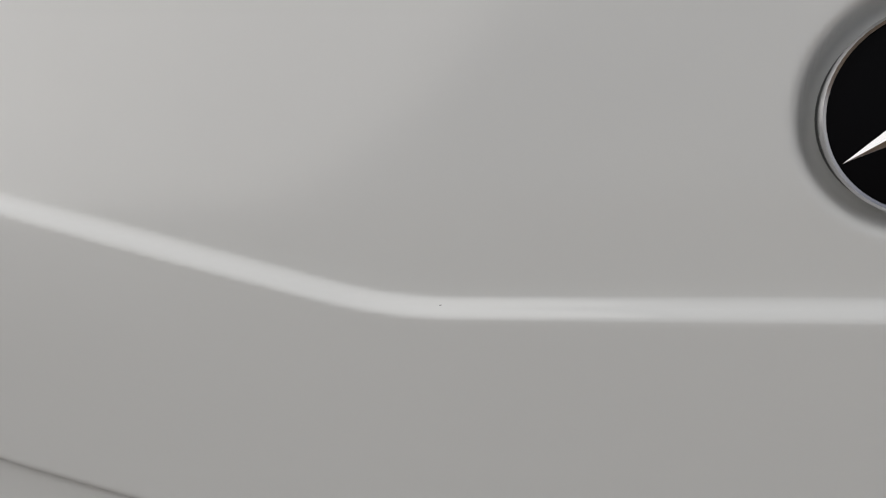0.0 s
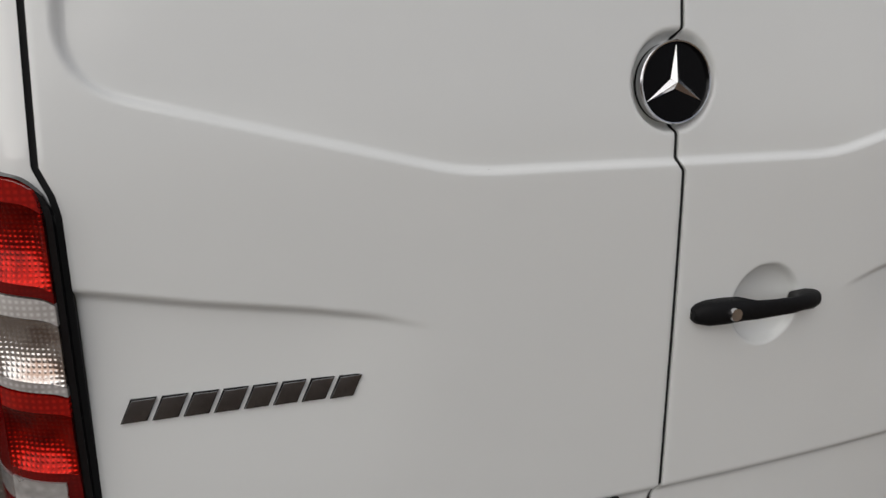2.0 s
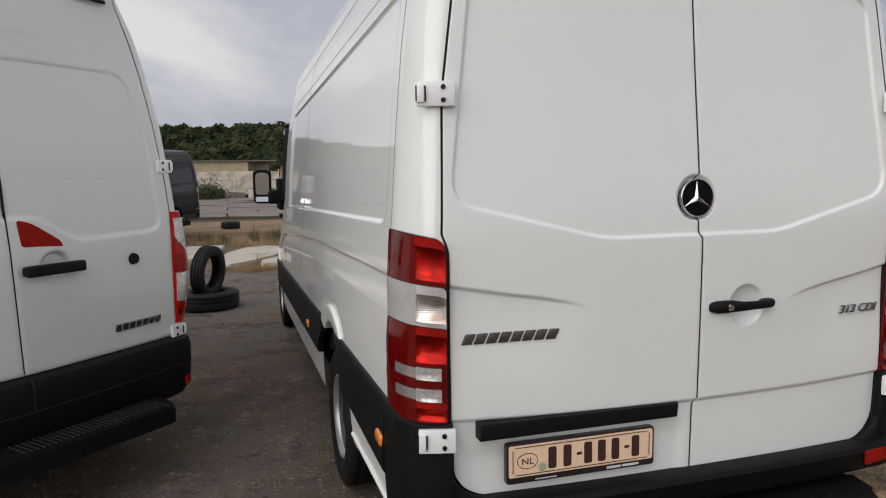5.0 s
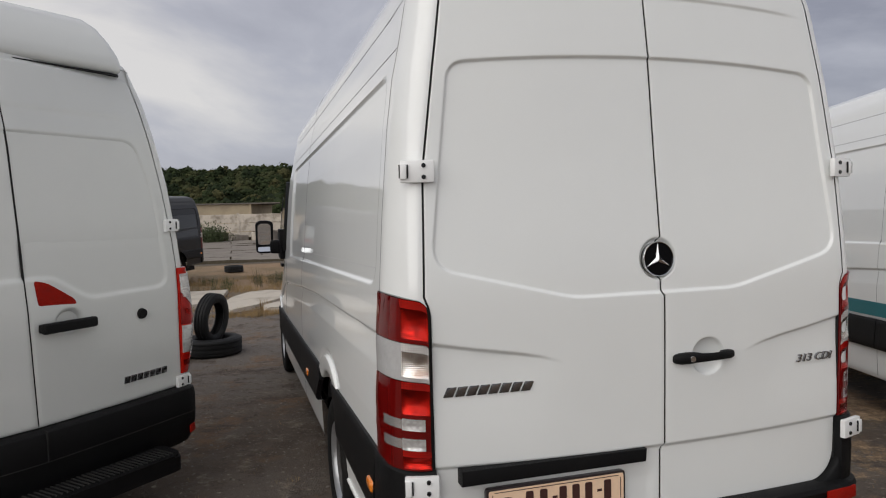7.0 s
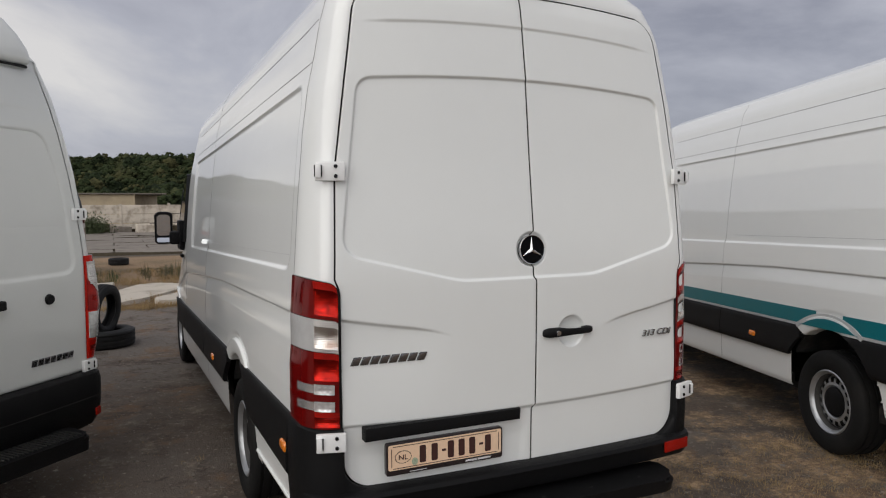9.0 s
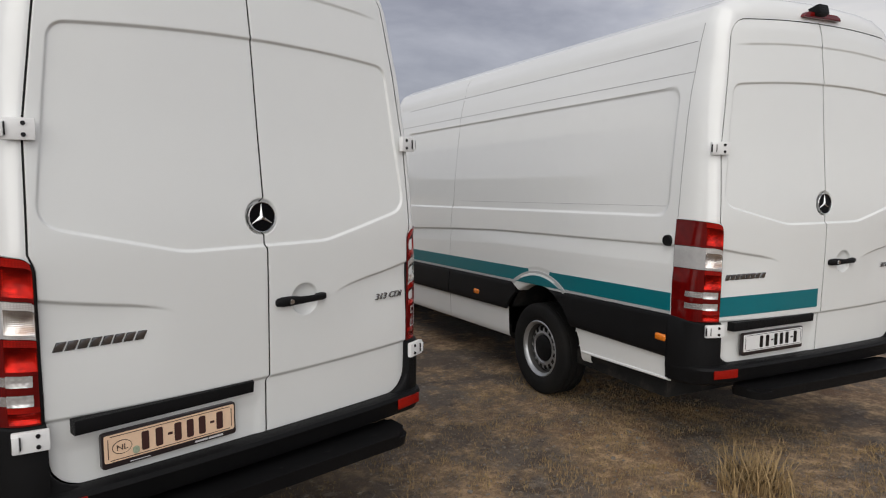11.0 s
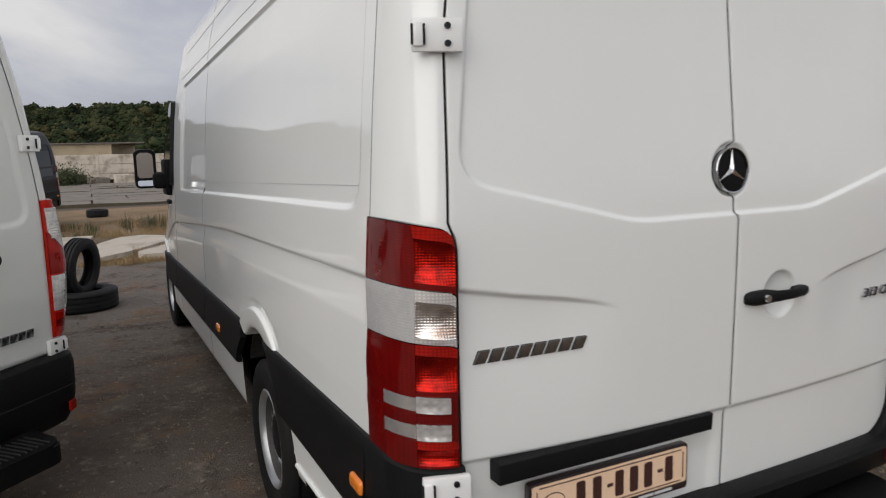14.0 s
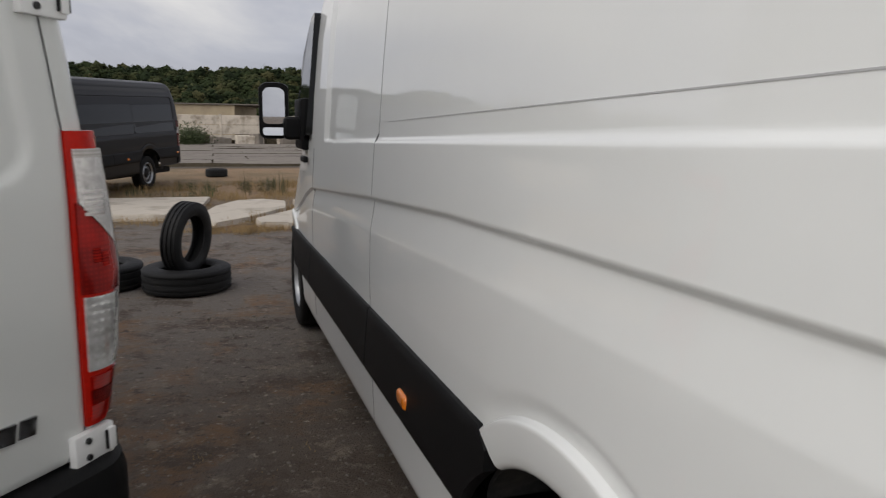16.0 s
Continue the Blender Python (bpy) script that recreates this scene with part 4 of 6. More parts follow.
def name_bars(parent, x0, z0, w, h, n, y, name, material, label, group_gap=()):
    """Plain slanted chrome shapes where a name stands."""
    step = w / n
    root = None
    for k in range(n):
        if k in group_gap:
            continue
        a, b, sl = x0 + k * step, x0 + (k + 0.78) * step, h * 0.5
        yy = float(rear_y(np.array((a + b) / 2), np.array(z0)) + rear_press(np.array((a + b) / 2), np.array(z0 + h / 2))) if y is None else y
        strokes = [(a, b, 0, 1)]
        for c0, c1, f0, f1 in strokes:
            out = [(c0 + sl * f0, z0 + h * f0), (c1 + sl * f0, z0 + h * f0), (c1 + sl * f1, z0 + h * f1), (c0 + sl * f1, z0 + h * f1)]
            o = part(name, prism_bm(out, 0.008, m=pose(0, yy - 0.006 - 0.0004 * (f1 - f0 > 0.5), -RAKE * yy), bevel=0.001), material, root or parent, label if root is None else "")
            root = root or o
            rim = [(c0 + sl * f0 - 0.0012, z0 + h * f0 - 0.0012), (c1 + sl * f0 + 0.0012, z0 + h * f0 - 0.0012), (c1 + sl * f1 + 0.0012, z0 + h * f1 + 0.0012), (c0 + sl * f1 - 0.0012, z0 + h * f1 + 0.0012)]
            part("dark_edge", prism_bm(rim, 0.008, m=pose(0, yy - 0.003, -RAKE * yy)), BLACK_G, root, "", smooth=False)
    return root


def number_plate(parent, x0, z0, sheet_mat, ink, eu=False):
    w, h = 0.533, 0.133
    y = -0.012
    hold = part("number_plate", prism_bm(rounded([(x0, z0), (x0 + w, z0), (x0 + w, z0 + h), (x0, z0 + h)], 0.012, 4), 0.02, m=pose(0, y, 0), bevel=0.003), PLATE_K, parent, "number plate in a black dealer's holder")
    px, pz, pw, ph = x0 + 0.0085, z0 + 0.0225, w - 0.017, 0.103
    part("plate_sheet", prism_bm(rounded([(px, pz), (px + pw, pz), (px + pw, pz + ph), (px, pz + ph)], 0.008, 4), 0.006, m=pose(0, y - 0.003, 0)), sheet_mat, hold, "embossed plate sheet")
    yy = y - 0.0045
    # thin border
    for a, b, c, d in ((px + 0.02, pz + 0.006, pw - 0.04, 0.0022), (px + 0.02, pz + ph - 0.008, pw - 0.04, 0.0022), (px + 0.012, pz + 0.014, 0.0022, ph - 0.028), (px + pw - 0.0142, pz + 0.014, 0.0022, ph - 0.028)):
        part("border_line", prism_bm([(a, b), (a + c, b), (a + c, b + d), (a, b + d)], 0.002, m=pose(0, yy, 0)), ink, hold, smooth=False)
    # plain bars for the characters
    xs = [0.135, 0.188, 0.262, 0.312, 0.362, 0.437]
    for k, x in enumerate(xs):
        part("plate_bar", prism_bm(rounded([(px + x, pz + 0.016), (px + x + 0.028, pz + 0.016), (px + x + 0.028, pz + 0.087), (px + x, pz + 0.087)], 0.006, 3), 0.002, m=pose(0, yy, 0)), ink, hold, smooth=False)
    for x in (0.236, 0.41):
        part("plate_dash", prism_bm([(px + x, pz + 0.048), (px + x + 0.018, pz + 0.048), (px + x + 0.018, pz + 0.057), (px + x, pz + 0.057)], 0.002, m=pose(0, yy, 0)), ink, hold, smooth=False)
    if eu:
        n = 36
        for r0, r1 in ((1.0, 0.93),):
            ov = [(px + 0.063 + 0.036 * r0 * math.cos(t), pz + 0.051 + 0.026 * r0 * math.sin(t)) for t in np.linspace(0, 2 * math.pi, n, endpoint=False)]
            part("country_oval", prism_bm(ov, 0.002, m=pose(0, yy, 0)), ink, hold, smooth=False)
            ov = [(px + 0.063 + 0.0335 * math.cos(t), pz + 0.051 + 0.0235 * math.sin(t)) for t in np.linspace(0, 2 * math.pi, n, endpoint=False)]
            part("country_oval", prism_bm(ov, 0.002, m=pose(0, yy - 0.0008, 0)), sheet_mat, hold, smooth=False)
        text_part("country_letters", "NL", 0.030, pose(px + 0.043, yy - 0.0022, pz + 0.041, 90), ink, hold, depth=0.0005, width=0.040)
        st = [(px + 0.113 + 0.013 * math.cos(t), pz + 0.026 + 0.015 * math.sin(t)) for t in np.linspace(0, 2 * math.pi, 20, endpoint=False)]
        part("sticker", prism_bm(st, 0.002, m=pose(0, yy - 0.0022, 0)), mat("green_white_sticker", (0.36, 0.42, 0.3), 0.35, vary=0.3, scale=60), hold, "round green and white sticker", smooth=False)
        for a, w2 in ((0.10, 0.075), (0.355, 0.052), (0.412, 0.062)):
            part("dealer_bar", prism_bm([(x0 + a, z0 + 0.007), (x0 + a + w2, z0 + 0.007), (x0 + a + w2, z0 + (0.0145 if w2 < 0.07 else 0.010)), (x0 + a, z0 + (0.0145 if w2 < 0.07 else 0.010))], 0.002, m=pose(0, y - 0.0014, 0)), WHITE_INK, hold, smooth=False)
        part("screw", prism_bm([(x0 + 0.26 + 0.005 * math.cos(t), z0 + 0.014 + 0.005 * math.sin(t)) for t in np.linspace(0, 2 * math.pi, 10, endpoint=False)], 0.003, m=pose(0, y - 0.002, 0)), HOLE, hold, smooth=False)
    return hold


def door_mirror(side, parent):
    """Tall two-glass mirror on its arm."""
    s = side
    base = raked(np.array([s * 0.965, 5.02, 1.53]))
    m = Matrix.Translation(base)
    arm = part("mirror_arm", box_bm(0.18, 0.10, 0.135, 0.035, 3, m=m @ pose(s * 0.055, -0.01, 0.035)), BLACK_P, parent, "black mirror arm")
    tri = box_bm(0.07, 0.30, 0.30, 0.02, 2, m=m @ pose(s * 0.018, 0.06, 0.06))
    part("mirror_foot", tri, BLACK_P, arm)
    hm = m @ pose(s * 0.195, 0.0, 0.125, 0, 0, s * 4) @ Matrix.Diagonal((0.79, 0.84, 0.75, 1))
    out = rounded([(-0.105, -0.20), (0.105, -0.20), (0.108, 0.20), (0.05, 0.225), (-0.06, 0.225), (-0.105, 0.19)], 0.06, 7)
    bm = bmesh.new()
    loops = []
    for y, k in ((0.0, 1.0), (0.03, 1.03), (0.09, 0.92), (0.13, 0.62)):
        loops.append([bm.verts.new(hm @ Vector((x * k, y, z * k))) for x, z in out])
    for a, b in zip(loops, loops[1:]):
        for i in range(len(a)):
            j = (i + 1) % len(a)
            bm.faces.new((a[i], a[j], b[j], b[i]))
    bm.faces.new(loops[0][::-1])
    bm.faces.new(loops[-1])
    h = part("mirror_housing", bm, BLACK_P, arm, "black mirror housing")
    up = rounded([(-0.080, -0.090), (0.080, -0.090), (0.080, 0.165), (0.040, 0.190), (-0.046, 0.190), (-0.078, 0.160)], 0.045, 7)
    part("mirror_glass", prism_bm(up, 0.004, m=hm @ pose(0, -0.010, 0, 0.2)), MIRROR, arm, "upper mirror glass", smooth=False)
    lo = rounded([(-0.080, -0.180), (0.078, -0.180), (0.080, -0.118), (-0.082, -0.118)], 0.025, 5)
    part("wide_mirror_glass", prism_bm(lo, 0.004, m=hm @ pose(0, -0.004, 0, -8)), MIRROR, arm, "lower wide-angle mirror glass", smooth=False)
    return arm


def van(name, m, paint, label, plate=None, roof_drop=0.0, windows=False, rear_detail=True):
    v = thing(name, m, label, "van")
    van_shell(paint, v, roof_drop)
    for s in (-1, 1):
        if rear_detail:
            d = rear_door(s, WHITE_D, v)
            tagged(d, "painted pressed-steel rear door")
            hinge(pose(s * 0.876, 0.040, 1.879 - RAKE * 0.05, 0, 0, s * 16) @ Matrix.Diagonal((-s, 1, 1, 1)), d)
            hinge(pose(s * 0.897, 0.004, 0.830, 0, 0, s * 16) @ Matrix.Diagonal((-s, 1, 1, 1)), d)
            tail_lamp(s, v)
        for k, cy in enumerate(ARCHES):
            flare(cy, 0.40, s, v, paint)
            wheel_well(cy, 0.40, s, v)
            wheel((s * 0.858, cy + (0.026 if k == 0 else -0.03), 0.356), s, v)
        prof = [(-0.004, 0.900), (0.010, 0.898), (0.016, 0.889), (0.019, 0.865), (0.023, 0.82), (0.025, 0.80), (0.027, 0.78), (0.031, 0.74), (0.034, 0.70), (0.032, 0.678), (0.022, 0.666), (-0.006, 0.664)]
        edges = [arch_edge(cy, back) for cy in ARCHES for back in (True, False)]
        for y0, y1 in ((lambda z: 0.262, edges[0]), (edges[1], lambda z: 3.105), (lambda z: 3.115, lambda z: 4.665), (lambda z: 4.675, edges[2])):
            band(y0, y1, prof, s, BLACK_P, v, "side_trim", "black plastic rubbing strip", drop=0.026 if y0(0.8) < 0.3 else 0.0)
        for y, z in ((0.306, 0.745), (2.57, 0.742)):
            bm = bmesh.new()
            box_bm(0.036, 0.088, 0.044, 0.0165, 4, m=pose(s * 1.009, y, z + 0.010 - RAKE * y), bm=bm)
            part("side_marker", bm, ORANGE, v, "orange side marker lamp")
        # rolled lip under the sill behind the rear wheel
        t = np.linspace(0, 1, 12)
        yl, zl = 0.262 + 0.84 * t, 0.497 + 0 * t
        ring = np.linspace(0, 2 * math.pi, 9)
        P = np.stack([np.stack([s * (side_x(zl) + 0.004 + 0.007 * math.cos(a)), yl, zl + 0.009 * math.sin(a)], -1) for a in ring], 1)
        sheet("sill_lip", raked(P), np.array([-0.003 * s, 0, 0]), paint, v)
        # joints between the panels
        if not roof_drop:
            strip_on_flank([(0.243, zz) for zz in np.linspace(1.46, 2.60, 34)], 0.0032, 0.0012, s, SEAM, v, "panel_joint")
            strip_on_flank([(3.13, zz) for zz in np.concatenate([np.linspace(0.90, 1.48, 30), np.linspace(1.485, 2.25, 24), np.linspace(2.26, 2.68, 24)])], 0.0019, 0.0010, s, SEAM_M, v, "panel_joint")
            strip_on_flank([(3.13, zz) for zz in np.linspace(0.46, 0.665, 10)], 0.0030, 0.0010, s, SEAM_M, v, "panel_joint")
            strip_on_flank([(4.67, zz) for zz in np.linspace(0.5, 1.45, 60)], 0.005, 0.0010, s, GAP, v, "door_joint")
            strip_on_flank([(y, 1.548 + 0.003 * (y - 0.3) / 2.7) for y in np.linspace(0.36, 3.0, 20)], 0.0026, 0.0010, s, SEAM_L, v, "panel_joint")
            strip_on_flank([(y, 2.332) for y in np.linspace(0.245, 4.5, 24)], 0.0035, 0.0010, s, SEAM, v, "roof_joint")
            # this upper grey line puts the roof fold's soft shade into colour
            strip_on_flank([(y, 2.50) for y in np.linspace(0.27, 4.4, 24)], 0.0040, 0.0012, s, SEAM, v, "roof_joint")
        door_mirror(s, v)
        # cab window and door handle
        win = rounded([(4.78, 1.52), (5.52, 1.50), (5.20, 1.98), (4.95, 2.18), (4.78, 2.20)], 0.05, 5)
        bm = bmesh.new()
        def on(y, z, o):
            nose = float(np.interp(y, [4.9, 5.8, 6.4], [1.0, 0.985, 0.90]))
            return Vector(raked(np.array([s * (float(side_x(z)) * nose + o), y, z])))
        a = [bm.verts.new(on(y, z, 0.034)) for y, z in win]
        b = [bm.verts.new(on(y, z, -0.03)) for y, z in win]
        bm.faces.new(a)
        bm.faces.new(b[::-1])
        for i in range(len(a)):
            j = (i + 1) % len(a)
            bm.faces.new((a[i], b[i], b[j], a[j]))
        part("cab_window", bm, GLASS_D, v, "dark cab side window", smooth=False)
        bm = box_bm(0.03, 0.16, 0.035, 0.012, 2, m=Matrix.Translation(raked(np.array([s * 1.0, 4.93, 1.385]))))
        part("cab_handle", bm, BLACK_P, v, "black cab door handle")
        if windows:
            for y0, y1 in ((0.40, 2.20), (2.212, 4.15)):
                o = rounded([(y0, 1.25), (y1, 1.25), (y1, 2.00), (y0, 2.02)], 0.07, 5)
                bm = bmesh.new()
                f = lambda y, z, q: Vector(raked(np.array([s * (float(side_x(z)) + q), y, 1.5 + max(z - 1.5, 0) * (1.2 - roof_drop) / 1.2 + min(z - 1.5, 0)])))
                a, b = [bm.verts.new(f(y, z, 0.005)) for y, z in o], [bm.verts.new(f(y, z, -0.03)) for y, z in o]
                bm.faces.new(a)
                bm.faces.new(b[::-1])
                for i in range(len(a)):
                    j = (i + 1) % len(a)
                    bm.faces.new((a[i], b[i], b[j], a[j]))
                part("side_window", bm, GLASS_D, v, "tinted side window", smooth=False)
    # windscreen
    rows = []
    for y in np.linspace(5.08, 5.92, 8):
        zt = np.interp(y, [5.05, 5.95], [2.60, 1.46])
        nose = np.interp(y, [4.9, 5.8, 6.4], [1.0, 0.985, 0.90])
        rows.append([(k * 0.66 * nose * (1 + 0.12 * (y - 5.08)), y + 0.010, zt + 0.012 - 0.05 * abs(k) ** 2.5) for k in np.linspace(-1, 1, 15)])
    W = np.array(rows)
    if roof_drop:
        W[..., 2] = np.where(W[..., 2] > 1.5, 1.5 + (W[..., 2] - 1.5) * (1.2 - roof_drop) / 1.2, W[..., 2])
    sheet("windscreen", raked(W), np.array([0, 0, -0.03]), GLASS_D, v, "dark windscreen")
    # floor pan
    part("underbody", box_bm(1.7, 6.0, 0.12, 0.02, m=pose(0, 3.4, 0.46 - RAKE * 3.4)), LINER, v)
    bumper(v)
    if not rear_detail:
        P = np.stack(np.meshgrid(np.linspace(-0.86, 0.86, 20), np.linspace(0.55, 2.6, 20), indexing="ij"), -1)
        X, Z = P[..., 0], P[..., 1]
        X = X * edge_x(Z) / 0.86
        Zd = np.where(Z > 1.5, 1.5 + (Z - 1.5) * (1.2 - roof_drop) / 1.2, Z)
        sheet("rear_door", raked(np.stack([X, rear_y(X, Z), Zd], -1)), np.array([0, 0.03, 0]), paint, v)
        for s in (-1, 1):
            tail_lamp(s, v)
        return v
    # black jamb behind the joints of the doors
    z = np.linspace(0.58, 2.62, 40)
    P = np.stack([np.stack([e * (edge_x(z, 0.57, 2.64) + 0.006), 0.046 + rear_y(0 * z + 0.0, z) + 0 * z + 0.03 * abs(e) ** 2.5, z + 0.03 * sstep(1.5, 2.3, z)], -1) for e in np.linspace(-1, 1, 13)])
    sheet("door_jamb", raked(P), np.array([0, 0.02, 0]), GAP, v)
    z = np.linspace(0.625, 2.61, 260)
    g = np.interp(z, *GAP_X)
    P = np.stack([np.stack([g + dx, rear_y(g, z) + rear_press(g, z) + 0.0055, z + crown(g, z)], -1) for dx in (-0.0046, 0.0046)])
    sheet("door_seal", raked(P), np.array([0, 0.01, 0]), GAP, v, "black rubber seal between the doors")
    for s in (-1, 1):
        z = np.linspace(0.70, 2.52, 120)
        e = edge_x(z) * s
        P = np.stack([np.stack([e + dx, rear_y(e, z) + 0.0045, z + crown(e, z)], -1) for dx in ((-0.003, 0.003) if s > 0 else (-0.0040, 0.0055))])
        sheet("door_seal", raked(P), np.array([0, 0.01, 0]), GAP, v, "black rubber seal round the door")
    x = np.linspace(-0.655, 0.655, 60)
    P = np.stack([np.stack([x, rear_y(x, 0 * x + 2.60) - 0.0015, 2.602 + dz + crown(x, 0 * x + 2.6)], -1) for dz in (-0.0022, 0.0022)])
    sheet("door_seal", raked(P), np.array([0, 0.01, 0]), GAP, v, "black rubber seal over the doors")
    foot_step(v)
    badge(v)
    handle(v)
    # lamp bar over the plate
    y = float(rear_y(np.array(-0.41), np.array(0.84)))
    bm = prism_bm([(-0.765, 0.818), (-0.062, 0.818), (-0.058, 0.866), (-0.765, 0.872)], 0.05, m=pose(0, y - 0.022, 0), bevel=0.006)
    part("plate_lamp_bar", bm, BLACK_P, v, "black bar over the number plate")
    name_bars(v, -0.810, 1.119, 0.315, 0.030, 8, None, "name_badge", CHROME_D, "slanted chrome name badge")
    yy = float(rear_y(np.array(0.7), np.array(1.12)))
    text_part("model_badge", "313 CDI", 0.042, pose(0.632, yy - 0.002, 1.117, 90, 0, 4), CHROME_D, v, "chrome model number", depth=0.004, shear=0.3, width=0.185)
    # high brake lamp and camera
    yt = float(rear_y(np.array(0.0), np.array(2.66)))
    bm = prism_bm(rounded([(-0.205, 0.0), (0.155, 0.0), (0.12, 0.034), (-0.17, 0.034)], 0.015, 4), 0.10, m=pose(0.035, yt - 0.03, 2.682), bevel=0.006)
    bl = part("brake_lamp", bm, RED_D, v, "dark red high brake lamp")
    part("reversing_camera", box_bm(0.090, 0.10, 0.062, 0.009, 2, m=pose(-0.025, yt - 0.012, 2.722, -16)), BLACK_P, bl, "black reversing camera")
    part("camera_foot", box_bm(0.11, 0.06, 0.02, 0.006, 2, m=pose(-0.04, yt + 0.02, 2.708)), BLACK_P, bl)
    if plate:
        number_plate(v, *plate)
        yc = float(rear_y(np.array(-0.297), np.array(1.434)) + rear_press(np.array(-0.297), np.array(1.434)))
        part("paint_chip", prism_bm([(-0.2980, 1.4336), (-0.2962, 1.4335), (-0.2960, 1.4338), (-0.2974, 1.4340)], 0.004, m=pose(0, yc - 0.0012, 0)), GAP, v, "tiny dark chip in the paint", smooth=False)
    return v

# ---------------------------------------------------------------- the second maker's van
R_EDGE = ([0.55, 0.73, 1.44, 1.70, 1.94, 2.16, 2.36, 2.56], [0.935, 0.943, 0.941, 0.910, 0.872, 0.825, 0.78, 0.72])
R_SIDE = ([0.36, 0.55, 0.75, 1.15, 1.45, 1.94, 2.2, 2.42, 2.56, 2.66], [1.00, 1.04, 1.06, 1.07, 1.065, 1.003, 0.935, 0.875, 0.80, 0.70])
R_PANEL = rounded([(-0.70, 2.185), (0.70, 2.185), (0.80, 1.90), (0.875, 1.345), (0.335, 1.335), (0.13, 1.462), (-0.13, 1.462), (-0.335, 1.335), (-0.875, 1.345), (-0.80, 1.90)], [0.09, 0.09, 0.1, 0.1, 0.05, 0.04, 0.04, 0.05, 0.1, 0.1], 8)


def r_rear(x, z):
    return 0.112 * np.abs(x) ** 1.35 + np.interp(z, [0.5, 1.3, 1.6, 2.2, 2.6, 2.8], [0.0, -0.01, 0.0, 0.045, 0.11, 0.2])


def r_corner(z, th, out=0.0):
    xo, w = np.interp(z, *R_EDGE) + 0.0025, np.interp(z, *R_SIDE)
    y0, y1 = r_rear(xo, z), 0.34
    x, y = xo + (w - xo) * np.sin(th), y1 - (y1 - y0) * np.cos(th)
    nx, ny = (y1 - y0) * np.sin(th), -(w - xo) * np.cos(th)
    k = np.maximum(np.hypot(nx, ny), 1e-9)
    return np.stack([x + out * nx / k, y + out * ny / k, z + 0 * x], -1)


def r_door(side, parent):
    z = np.linspace(0.725, 2.545, 190)
    u = np.linspace(0, 1, 90)
    Z, U = np.meshgrid(z, u, indexing="ij")
    E = np.interp(Z, *R_EDGE) - 0.05 * (1 - np.sqrt(1 - np.clip(1 - (2.545 - Z) / 0.05, 0, 1) ** 2))
    G = np.interp(Z, [0.7, 1.3, 1.5, 2.1, 2.6], [0.02, -0.005, -0.015, -0.03, -0.06])
    X = (G + 0.004 * side) * (1 - U) + side * (E + 0.0016) * U
    Y = r_rear(X, Z)
    Y += 0.012 * sstep(-0.011, 0.011, poly_inside(R_PANEL, X, Z))
    Y -= 0.005 * sstep(2.30, 2.33, Z) * sstep(0.75, 0.5, np.abs(X))
    Y += 0.03 * sstep(0.078, 0.050, np.hypot(X - 0.205, (Z - 1.228) * 1.15)) * (side > 0)
    rim = np.minimum(np.minimum(U, 1 - U) * np.abs(E), np.minimum(Z - 0.725, 2.545 - Z))
    Y += 0.004 * (1 - sstep(0, 0.006, rim))
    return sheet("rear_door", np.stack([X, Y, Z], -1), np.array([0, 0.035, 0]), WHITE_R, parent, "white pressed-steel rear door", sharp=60)


